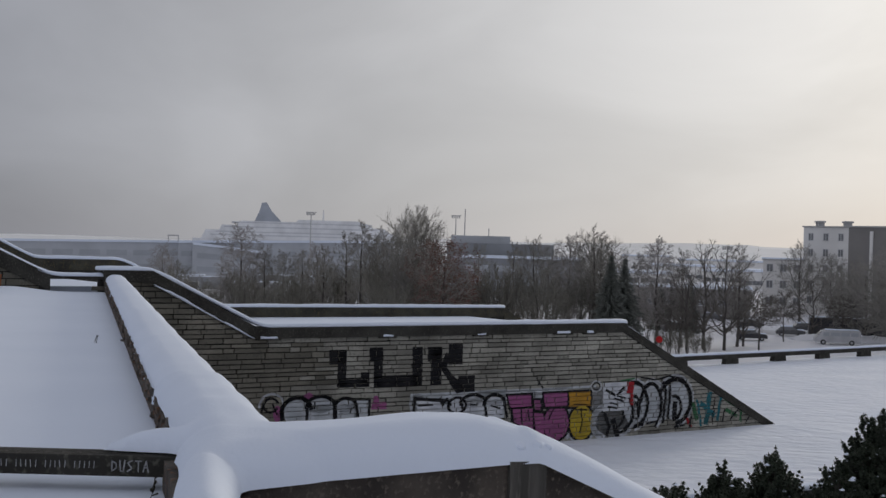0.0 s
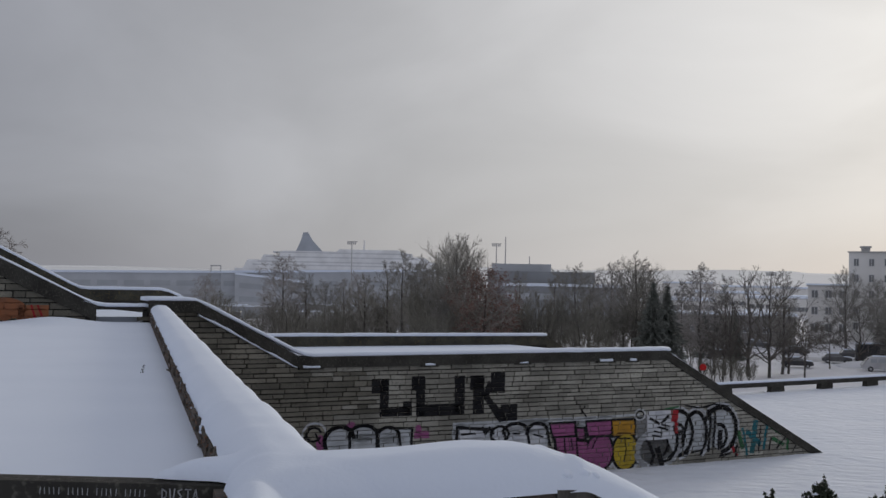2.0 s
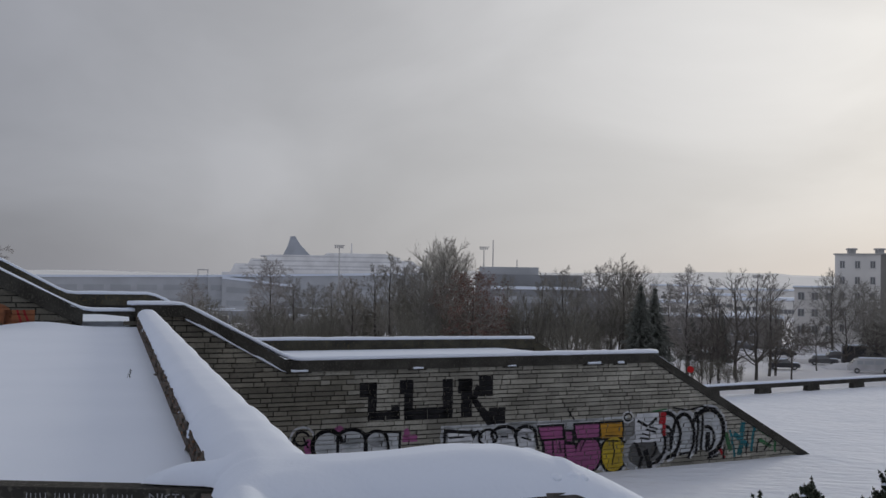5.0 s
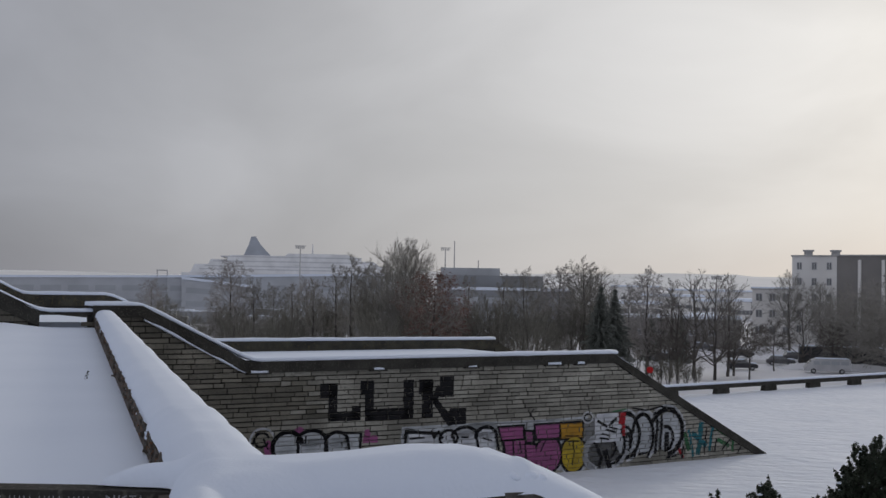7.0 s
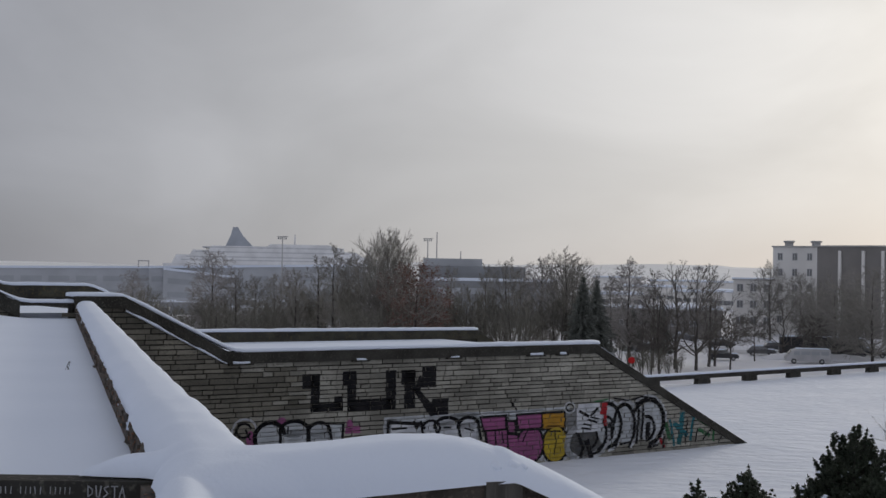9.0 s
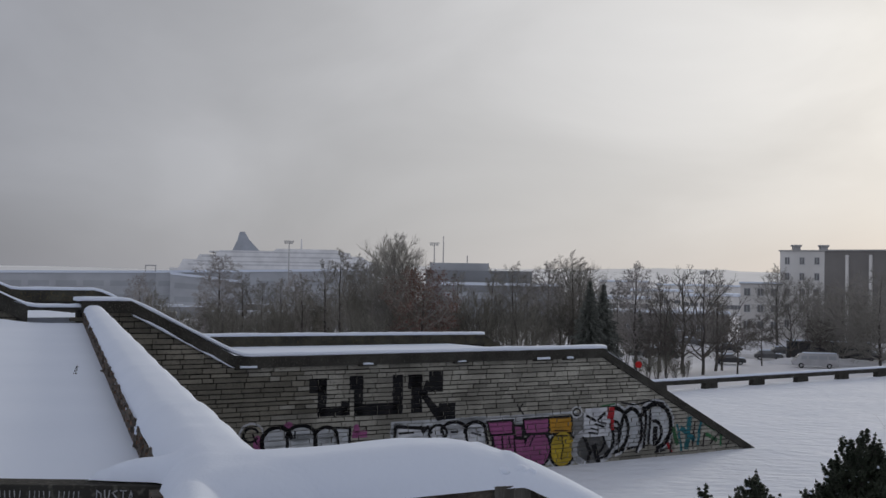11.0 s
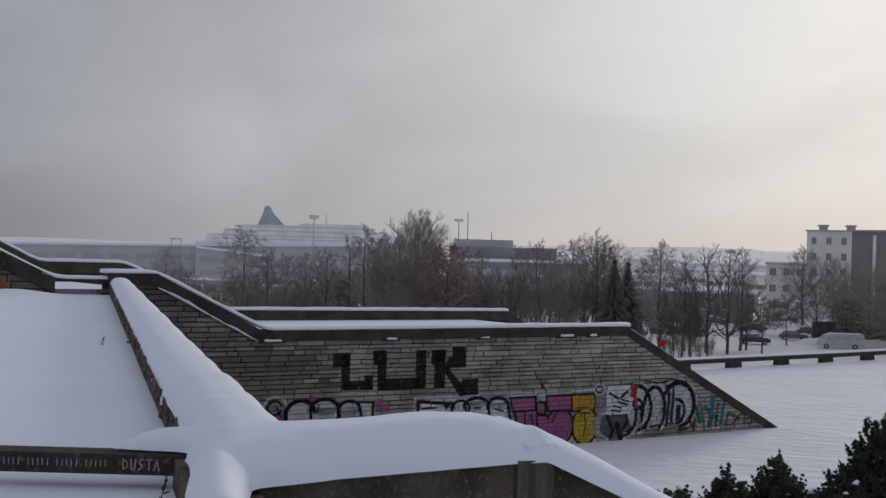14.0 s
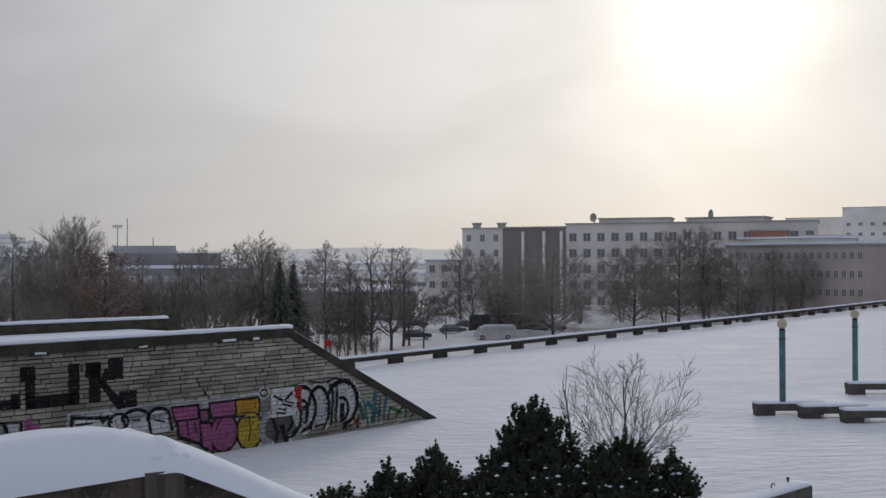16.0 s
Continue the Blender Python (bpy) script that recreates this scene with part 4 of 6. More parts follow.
def grow(rg, height, spread, stems=1, levels=4, up=0.35, kids=5, twig=0.019, first=0.2, sprays=4, trunk_part=0.86, reach=1.0):
    """Trunk and crown of a bare tree, as vertex and face lists."""
    trunk, crown = ([], []), ([], [])
    tips = []

    def branch(p, d, length, r, level):
        n = (5, 3, 3, 2, 1)[min(level, 4)]
        pts = [p]
        dd = d.copy()
        for i in range(n):
            wob = (0.05, 0.10, 0.12, 0.13, 0.14)[min(level, 4)]
            dd = (dd + Vector((rg.gauss(0, wob), rg.gauss(0, wob), rg.gauss(0, wob * 0.6) + (up * 0.12 if level else 0.05)))).normalized()
            pts.append(pts[-1] + dd * length / n)
        to = trunk if level == 0 else crown
        for i in range(n):
            r0, r1 = r * (1 - 0.75 * i / n), r * (1 - 0.75 * (i + 1) / n)
            seg_tube(*to, pts[i], pts[i + 1], max(r0, twig), max(r1, twig * 0.8), 6 if level == 0 else 3)
        if level >= levels:
            tips.append(pts[-1])
            for _ in range(sprays):
                o = pts[-1].lerp(pts[0], rg.uniform(0, 0.7))
                t = (dd * 0.8 + Vector((rg.gauss(0, 0.35), rg.gauss(0, 0.35), rg.gauss(0.15, 0.3)))).normalized() * rg.uniform(0.9, 1.9) * length
                w = t.orthogonal().normalized() * twig * 0.5
                j = len(crown[0])
                crown[0].extend([o - w, o + w, o + t])
                crown[1].append((j, j + 1, j + 2))
            return
        count = kids + (3 if level == 0 else 0)
        for k in range(count):
            f = first + (1 - first) * (k + rg.random()) / count if level == 0 else 0.2 + 0.8 * (k + rg.random()) / count
            i = min(int(f * n), n - 1)
            base = pts[i].lerp(pts[i + 1], f * n - i)
            axis = (pts[i + 1] - pts[i]).normalized()
            side = axis.orthogonal().normalized()
            side.rotate(Matrix.Rotation(rg.uniform(0, 6.2832), 3, axis))
            lean = rg.uniform(0.5, 1.0) * spread
            nd = (axis * (1 - 0.35 * lean) + side * lean + Vector((0, 0, up))).normalized()
            branch(base, nd, length * rg.uniform(0.36, 0.56) * (reach * (1.25 - 0.8 * f) if level == 0 else 1), max(r * 0.45 * (1 - 0.5 * f), twig), level + 1)

    for k in range(stems):
        a = 6.2832 * k / max(stems, 1) + rg.random()
        lean = 0.0 if stems == 1 else rg.uniform(0.08, 0.3)
        o = Vector((math.cos(a) * 0.25, math.sin(a) * 0.25, 0)) if stems > 1 else Vector((0, 0, 0))
        branch(o - Vector((0, 0, 0.3)), Vector((math.cos(a) * lean, math.sin(a) * lean, 1)).normalized(), height * (trunk_part if stems == 1 else rg.uniform(0.6, 0.85)), height * (0.016 if stems == 1 else 0.009), 0)
    return trunk, crown, tips


def bough(to, p, c, q, n, r0, r1, sides, rg, wob):
    """A bent limb from p to q by way of c; gives the points along it."""
    pts = []
    for i in range(n + 1):
        f = i / n
        v = p * (1 - f) ** 2 + c * 2 * f * (1 - f) + q * f * f
        if 0 < i < n:
            v = v + Vector((rg.gauss(0, wob), rg.gauss(0, wob), rg.gauss(0, wob)))
        pts.append(v)
    for i in range(n):
        seg_tube(*to, pts[i], pts[i + 1], r0 + (r1 - r0) * i / n, r0 + (r1 - r0) * (i + 1) / n, sides)
    return pts


def grow_crown(rg, height, wide, centre=0.6, tall=0.4, first=0.15, rise=1.2, limbs=34, kids=7, sprays=5, sag=0.08, hang=0.08, twig=0.022, lobes=0.2, thick=1.0):
    """A tree whose limbs fill a rounded, uneven crown, wide metres in radius."""
    trunk, crown, tips = ([], []), ([], []), []
    top = height * (centre + tall)
    stem = bough(trunk, Vector((0, 0, -0.3)), Vector((rg.gauss(0, 0.02), rg.gauss(0, 0.02), 0.5)) * height, Vector((0, 0, top * 0.9)), 7, height * 0.017, twig, 6, rg, height * 0.006)
    turn = rg.random() * 6.28
    phase = [rg.random() * 6.28 for _ in range(3)]

    def on_stem(z):
        f = min(max((z + 0.3) / (top * 0.9 + 0.3), 0), 0.999) * 7
        return stem[int(f)].lerp(stem[int(f) + 1], f - int(f))

    def shoot(p, d, length, r, level):
        q = p + d * length
        c = (p + q) / 2 + Vector((rg.gauss(0, 0.06), rg.gauss(0, 0.06), rg.gauss(-0.03, 0.05))) * length
        pts = bough(crown, p, c, q, 2, r, twig * 0.7, 3, rg, 0.03 * length)
        if level == 3:
            tips.append(q)
            for _ in range(sprays):
                o = p.lerp(q, rg.uniform(0.2, 1))
                t = (d + Vector((rg.gauss(0, 0.45), rg.gauss(0, 0.45), rg.gauss(hang, 0.35)))).normalized() * rg.uniform(0.5, 1.1) * length
                w = t.orthogonal().normalized() * twig * 0.5
                j = len(crown[0])
                crown[0].extend([o - w, o + w, o + t])
                crown[1].append((j, j + 1, j + 2))
            return
        offshoots(pts, length, r, level)

    def offshoots(pts, length, r, level):
        n = len(pts) - 1
        for k in range(kids):
            f = (0.22 + 0.78 * (k + rg.random()) / kids) * n
            i = min(int(f), n - 1)
            axis = (pts[i + 1] - pts[i]).normalized()
            side = axis.orthogonal().normalized()
            side.rotate(Matrix.Rotation(k * 2.4 + rg.uniform(0, 1.5), 3, axis))
            d = (axis + side * rg.uniform(0.5, 1.25) + Vector((0, 0, hang))).normalized()
            shoot(pts[i].lerp(pts[i + 1], f - i), d, length * rg.uniform(0.36, 0.58) * (1.2 - 0.5 * f / n), max(r * 0.4, twig), level + 1)

    for k in range(limbs):
        u = 1 - 1.75 * (k + 0.5) / limbs
        a = turn + k * 2.39996 + rg.uniform(-0.25, 0.25)
        swell = (0.92 + lobes * math.sin(2 * a + phase[0]) * math.cos(3 * u + phase[1])) * rg.uniform(0.86, 1.1)
        ring = math.sqrt(max(0.0, 1 - u * u))
        q = Vector((wide * ring * math.cos(a), wide * ring * math.sin(a), 0)) * swell
        q.z = height * (centre + tall * u * (0.75 + 0.25 * swell)) 
        p = on_stem(max(first * height * rg.uniform(1.0, 1.5), q.z - rise * (q.xy.length + 0.06 * height)))
        L = (q - p).length
        c = (p + q) / 2 - Vector((0, 0, sag * L))
        r = min(height * 0.008, 0.016 * L + twig) * thick
        pts = bough(crown, p, c, q, 4, r, twig, 4, rg, 0.025 * L)
        offshoots(pts, L * 0.8, r, 1)
    return trunk, crown, tips


def make_tree(name, label, seed, height, spread, material=None, leaves=None, group="", **more):
    rg = random.Random(seed)
    trunk, crown, tips = (grow_crown if "limbs" in more else grow)(rg, height, spread, **more)
    e = empty(name, label, "tree", group)
    raw("trunk", *trunk, BARK, e)
    raw("crown", *crown, material or TWIGS, e)
    if leaves:
        vs, fs = [], []
        for p in tips:
            for _ in range(leaves):
                c = p + Vector((rg.gauss(0, 0.3), rg.gauss(0, 0.3), rg.gauss(0, 0.3)))
                a = Vector((rg.gauss(0, 1), rg.gauss(0, 1), rg.gauss(0, 1))).normalized() * 0.12
                b = a.orthogonal().normalized() * 0.08
                i = len(vs)
                vs += [c - a, c + b, c + a, c - b]
                fs.append((i, i + 1, i + 2, i + 3))
        raw("leaves", vs, fs, DRY_LEAF, e, "dry russet leaves still hanging")
    return e


def make_spruce(seed, height):
    rg = random.Random(seed)
    e = empty("spruce_tree", "narrow dark green spruce dusted with snow", "tree", "spruces below the terrace")
    vs, fs = [], []
    seg_tube(vs, fs, Vector((0, 0, -0.3)), Vector((0, 0, height)), 0.14, 0.02, 6)
    raw("trunk", vs, fs, BARK, e)
    vs, fs = [], []
    z = 0.8
    while z < height:
        reach = 0.35 * (height - z) * rg.uniform(0.8, 1.15) + 0.1
        n = 9
        a0 = rg.random() * 6.28
        for k in range(n):
            a = a0 + 6.2832 * k / n + rg.uniform(-0.2, 0.2)
            r = reach * rg.uniform(0.7, 1.1)
            steps = max(2, int(r / 0.16))
            for i in range(steps):
                f = (i + 0.5) / steps
                c = Vector((math.cos(a) * r * f, math.sin(a) * r * f, z - 0.35 * r * f + rg.uniform(-0.05, 0.05)))
                for _ in range(7):
                    d = Vector((math.cos(a) + rg.gauss(0, 0.7), math.sin(a) + rg.gauss(0, 0.7), rg.gauss(-0.2, 0.4))).normalized() * rg.uniform(0.12, 0.26)
                    w = d.orthogonal().normalized() * 0.12
                    j = len(vs)
                    vs += [c - w, c + w, c + d]
                    fs.append((j, j + 1, j + 2))
        z += 0.26
    j = len(vs)
    vs.append(Vector((0, 0, height - 0.3)))
    for k in range(10):
        vs.append(Vector((math.cos(k * 0.6283), math.sin(k * 0.6283), 0)) * (0.045 * height) + Vector((0, 0, 0.6)))
    fs += [(j, j + 1 + k, j + 1 + (k + 1) % 10) for k in range(10)]
    raw("crown", vs, fs, SPRUCE, e)
    return e


def plant(tree, places, first=True):
    """Sets the tree at the first place and copies of it at the others: bearing, distance, scale, turn."""
    for i, (b, d, k, turn) in enumerate(places):
        x, y = spot(b, d)
        m = pose(x, y, -6.1, 0, 0, turn)
        if i == 0:
            tree.matrix_world = m @ Matrix.Diagonal((k, k, k, 1))
        else:
            c = copy_thing(tree, m)
            c.scale = (k, k, k)


ASH = make_tree("bare_tree", "bare grey winter tree with an egg-shaped crown on a clear trunk", 11, 15, 3.6, group="bare trees below the terrace", limbs=28, centre=0.64, tall=0.38, first=0.25, rise=1.2, kids=7, sprays=7)
SLIM = make_tree("bare_tree", "tall slim bare tree in a grey wood", 19, 15, 2.0, group="bare trees below the terrace", limbs=24, centre=0.58, tall=0.44, first=0.2, rise=1.0, kids=7, sprays=6)
LIME = make_tree("bare_tree", "bare winter tree with a broad dark twiggy crown", 12, 13.5, 7.6, group="bare trees below the terrace", limbs=38, centre=0.57, tall=0.44, first=0.06, rise=0.6, kids=8, sprays=6, twig=0.024)
VASE = make_tree("bare_tree", "tall bare tree with a fanning vase-shaped crown", 13, 17.3, 4.1, group="bare trees below the terrace", limbs=42, centre=0.66, tall=0.36, first=0.1, rise=2.2, kids=8, sprays=7, hang=0.4, sag=0.1)
BIRCH = make_tree("birch_tree", "slender birch with drooping frosted twigs", 14, 14.5, 2.9, FROSTED, group="birches below the terrace", limbs=30, centre=0.57, tall=0.44, first=0.15, rise=1.0, kids=8, sprays=7, hang=-0.3, sag=-0.08)
MULTI = make_tree("bare_tree", "open bare tree forking low above the snow", 15, 13.5, 4.4, DARK_TWIGS, group="bare trees below the terrace", limbs=15, centre=0.60, tall=0.44, first=0.12, rise=1.2, kids=5, sprays=3, lobes=0.5, thick=1.3)
OAK = make_tree("oak_tree", "spreading oak that keeps its dry russet leaves", 16, 13.2, 4.3, leaves=4, limbs=32, centre=0.54, tall=0.46, first=0.1, rise=0.7, kids=7, sprays=4)
THICKET = make_tree("thicket", "dense bare grey-brown undergrowth", 17, 9.0, 0.75, UNDERGROWTH, group="undergrowth below the terrace", stems=7, kids=4, levels=3, up=0.3, sprays=3)
ROUND = make_tree("bare_tree", "small bare tree with a rounded crown", 18, 7.6, 3.1, DARK_TWIGS, group="bare trees below the terrace", limbs=18, centre=0.68, tall=0.32, first=0.35, rise=0.6, kids=7, sprays=5)

plant(BIRCH, [(-10.2, 150, 1.0, 20), (10.8, 150, 0.98, 70), (6.5, 160, 1.0, 130), (-6.4, 165, 0.85, 10), (-13.9, 210, 0.8, 200), (29.7, 205, 1.22, 30), (-24.0, 118, 1.1, 30)])
plant(VASE, [(-1.4, 140, 0.93, 0), (8.0, 165, 0.78, 60)])
plant(OAK, [(0.1, 132, 0.98, 30)])
plant(ASH, [(7.6, 150, 1.0, 210), (-2.9, 155, 0.95, 160), (4.6, 152, 0.9, 260), (17.6, 222, 0.98, 45), (19.0, 205, 0.85, 90), (33.0, 215, 0.9, 200), (34.4, 210, 0.85, 10), (-8.0, 160, 0.72, 99)])
plant(SLIM, [(-4.1, 150, 1.02, 0), (-4.9, 158, 0.93, 70), (-9.0, 150, 0.8, 100), (-3.4, 156, 0.9, 160), (3.6, 158, 0.88, 20), (5.4, 165, 0.85, 300), (12.0, 150, 0.85, 30), (14.7, 155, 0.9, 99), (-6.0, 150, 0.8, 40), (1.8, 155, 0.85, 80), (-7.1, 152, 0.75, 150), (9.9, 160, 0.8, 10)])
plant(LIME, [(22.3, 169, 1.0, 0), (20.6, 178, 0.85, 80), (26.3, 194, 1.0, 160), (28.5, 204, 1.22, 220), (31.3, 205, 0.95, 140)])
plant(MULTI, [(13.1, 150, 1.03, 0), (14.1, 148, 0.98, 100), (12.3, 146, 0.8, 200), (15.0, 156, 0.75, 10), (11.5, 150, 0.7, 150), (18.2, 180, 0.7, 60)])
plant(ROUND, [(15.75, 148, 1.0, 0), (16.9, 168, 0.95, 80), (19.6, 172, 0.9, 160), (11.9, 142, 0.8, 220)])
rg = random.Random(23)
low = []
for k in range(38):
    b = -13.5 + 20.5 * k / 37 + rg.uniform(-0.3, 0.3)
    low.append((b, rg.uniform(124, 175), rg.uniform(0.7, 1.25) * (0.9 if b < -9 else 1), rg.uniform(0, 360)))
for k in range(6):
    low.append((11.0 + 2.2 * k / 5, rg.uniform(132, 142), rg.uniform(0.3, 0.48), rg.uniform(0, 360)))
for k in range(5):
    low.append((7.0 + 3.4 * k / 4, rg.uniform(160, 190), rg.uniform(0.35, 0.6), rg.uniform(0, 360)))
for k in range(8):
    low.append((19.5 + 14.5 * k / 7, rg.uniform(188, 215), rg.uniform(0.7, 1.1), rg.uniform(0, 360)))
plant(THICKET, low)
SPR = make_spruce(3, 12.2)
plant(SPR, [(8.5, 135, 0.97, 0), (9.2, 137, 0.94, 50), (12.45, 178, 0.62, 90), (11.0, 182, 0.6, 20)])

# ---- mountain pines and the bare shrub on the terrace ----
def pine_bush(name, label, x, y, rx, ry, h, shoots, seed):
    rg = random.Random(seed)
    e = empty(name, label, "bush", "mountain pines in the planter", at=pose(x, y, 0))
    needles, tufts, stems = ([], []), ([], []), ([], [])
    for k in range(shoots):
        a, q = rg.uniform(0, 6.2832), rg.random()
        r = math.sqrt(rg.random())
        top = h * (1 - 0.72 * r ** 1.7) * (0.88 + 0.38 * noise.noise((x + 3 * r * math.cos(a), y + 3 * r * math.sin(a), seed)))
        zz = top * (1 - 0.92 * q * rg.random())
        c = Vector((rx * r * math.cos(a), ry * r * math.sin(a), zz))
        ax = Vector((0.9 * r * math.cos(a) + rg.gauss(0, 0.2), 0.9 * r * math.sin(a) + rg.gauss(0, 0.2), 1)).normalized()
        side = ax.orthogonal().normalized()
        stack = rg.choice((1, 2, 3, 4)) if zz > 0.82 * top else 1
        L = 0.09 * stack
        if k % 2 == 0:
            seg_tube(*stems, c - ax * rg.uniform(0.2, 0.6), c + ax * L, 0.016, 0.008, 3)
        for m in range(stack):
            o = c + ax * 0.09 * m
            size = rg.uniform(0.09, 0.135) * (1 - 0.15 * m)
            for i in range(15):
                s2 = side.copy()
                s2.rotate(Matrix.Rotation(i * 2.4 + m, 3, ax))
                lift = (i + 0.5) / 15
                d = (s2 * (1.05 - lift) + ax * (0.15 + lift)).normalized()
                w = d.cross(ax + s2 * 0.01).normalized() * 0.024
                mid, tip = o + d * size * 0.6, o + d * size
                j = len(needles[0])
                needles[0].extend([o, mid - w, tip, mid + w])
                needles[1].append((j, j + 1, j + 2, j + 3))
        if rg.random() < 0.16 and zz < top * 0.93:
            j = len(tufts[0])
            o = c + ax * L * 0.9
            s = rg.uniform(0.03, 0.085)
            tufts[0].extend([o + Vector((s, 0, 0)), o + Vector((0, s, 0)), o + Vector((-s, 0, 0)), o + Vector((0, -s, 0)), o + Vector((0, 0, s * 0.6)), o - Vector((0, 0, s * 0.3))])
            tufts[1].extend([(j, j + 1, j + 4), (j + 1, j + 2, j + 4), (j + 2, j + 3, j + 4), (j + 3, j, j + 4), (j + 1, j, j + 5), (j + 2, j + 1, j + 5), (j + 3, j + 2, j + 5), (j, j + 3, j + 5)])
    raw("branchwork", *stems, BARK, e)
    raw("needles", *needles, PINE, e)
    if tufts[0]:
        tagged(raw("snow_tufts", *tufts, SNOW, e, "small tufts of snow caught in the needles"), kind="stuff")


PB = "dark green mountain pine with upright shoots, flecked with snow"
pine_bush("mountain_pine", PB, 9.62, 24.2, 1.2, 1.1, 2.62, 1900, 1)
pine_bush("mountain_pine", PB, 7.17, 24.0, 0.62, 0.7, 1.8, 560, 2)
pine_bush("mountain_pine", PB, 6.05, 23.7, 0.55, 0.6, 1.45, 420, 3)
pine_bush("mountain_pine", PB, 4.8, 23.3, 0.7, 0.6, 1.1, 300, 4)
pine_bush("mountain_pine", PB, 11.82, 24.0, 0.75, 0.8, 1.7, 700, 5)
pine_bush("mountain_pine", PB, 12.95, 23.9, 0.55, 0.6, 1.25, 300, 6)
pine_bush("mountain_pine", PB, 10.95, 23.5, 0.7, 0.6, 1.5, 520, 7)
pine_bush("mountain_pine", PB, 8.25, 23.3, 0.7, 0.6, 1.5, 520, 8)
SHRUB_BARK = mat("dark_shrub_bark", (0.04, 0.034, 0.03), (0.025, 0.021, 0.019), scale=2, fine=20, bump=0.0)
SHRUB = make_tree("bare_shrub", "thin bare shrub with a haze of fine straight twigs", 38, 3.15, 1.9, SHRUB_BARK, limbs=24, centre=0.54, tall=0.5, first=0.03, rise=1.5, kids=6, sprays=4, twig=0.0048, sag=0.04, hang=0.3, lobes=0.35, thick=0.55)
SHRUB.matrix_world = pose(13.3, 27.2, 0.0)

WHIP = make_tree("bare_sapling", "single thin bare sapling behind the pines", 41, 3.3, 0.6, SHRUB_BARK, kids=3, levels=2, up=0.5, twig=0.006, sprays=2)
WHIP.matrix_world = pose(11.6, 26.6, 0.0)

PLANTER = mat("planter_concrete", (0.11, 0.105, 0.098), (0.07, 0.067, 0.06), scale=3, fine=25, bump=0.5)
bm = bmesh.new()
PLN = Line(15.85, 23.0, 62)
strip(bm, PLN, [(0.0, 0.55), (6.0, 0.55)], 0.65, -0.25, 0.25)
tagged(obj("planter_wall", bm, PLANTER), "low concrete planter wall capped with snow", "planter")
bm = bmesh.new()
snow_strip(bm, PLN, [(0.01, 0.54), (6.0, 0.54)], 0.09, -0.22, 0.25, step=0.2, seed=51, over=0.01)
tagged(obj("snow_cap", bm, SNOW, smooth=True), "snow on the planter wall", "snow", kind="stuff")
bm = bmesh.new()
PLB = Line(13.6, 29.0, 62)
strip(bm, PLB, [(3.0, 0.55), (9.0, 0.55)], 0.65, -0.2, 0.2)
tagged(obj("planter_wall", bm, PLANTER), "low concrete planter wall half hidden by pines", "planter")
bm = bmesh.new()
snow_strip(bm, PLB, [(3.0, 0.54), (9.0, 0.54)], 0.1, -0.2, 0.2, step=0.2, seed=53, over=0.01)
tagged(obj("snow_cap", bm, SNOW, smooth=True), "snow on the rear planter wall", "snow", kind="stuff")
bm = bmesh.new()
tube(bm, [PLN.at(1.28, 0.1, 0.5), PLN.at(1.25, 0.1, 0.7), PLN.at(1.2, 0.1, 0.73), PLN.at(1.13, 0.1, 0.72), PLN.at(1.1, 0.1, 0.66)], 0.014, 6)
tagged(obj("iron_loop", bm, IRON), "small bent iron loop sticking out of snow", "metal loop")
bm = bmesh.new()
tube(bm, [PLN.at(0.35, 0.18, 0.5), PLN.at(0.35, 0.18, 0.74)], 0.02, 6)
tube(bm, [PLN.at(0.35, 0.18, 0.68), PLN.at(0.35, 0.18, 0.75)], 0.035, 6)
tagged(obj("iron_stub", bm, IRON), "short iron stub standing in snow", "metal stub")

# ---- the harbour and town ----
def plain(name, a, k=0.85, rough=0.8, scale=0.15, fine=1.5, **more):
    return mat(name, a, tuple(k * q for q in a), rough=rough, scale=scale, fine=fine, bump=0.15, depth=0.05, **more)


# wall, cladding and glass colours here are lightened to carry the distance haze
PALE = plain("pale_render", (0.77, 0.755, 0.73))
PALE2 = plain("light_grey_render", (0.73, 0.71, 0.685))
DARKCLAD = plain("dark_cladding", (0.25, 0.238, 0.228))
ROOF_GREY = plain("grey_roof_edge", (0.45, 0.44, 0.43))
PINKISH = plain("dusty_rose_render", (0.53, 0.47, 0.455))
GLASS = mat("dark_window_glass", (0.21, 0.215, 0.225), (0.16, 0.165, 0.172), rough=0.25, scale=0.5, fine=4, bump=0.0, spec=0.5)
FRAME = plain("white_window_frame", (0.6, 0.6, 0.6))
# window grey kept close to the wall tone, with haze mixed into it
GLASS_FAR = plain("hazed_window_grey", (0.42, 0.44, 0.47), rough=0.4)
# near-white panel colour that includes the haze of far buildings
HAZE_WALL = plain("haze_pale_panel", (0.80, 0.785, 0.76))
# ship colours: lower hull, windows and funnel are paled towards white as haze
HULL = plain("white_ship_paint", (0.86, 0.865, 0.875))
HULL_LOW = plain("hazed_hull_paint", (0.80, 0.805, 0.815))
SHIP_BAND = plain("hazed_ship_window", (0.66, 0.67, 0.69))
FUNNEL = plain("hazed_slate_blue_paint", (0.42, 0.45, 0.50))
STEELG = plain("weathered_steel", (0.46, 0.46, 0.465), rough=0.6)
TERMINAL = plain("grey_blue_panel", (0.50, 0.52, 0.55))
TERMINAL2 = plain("dark_slate_panel", (0.30, 0.31, 0.325))
BRICKRED = plain("rust_red_panel", (0.42, 0.20, 0.16))


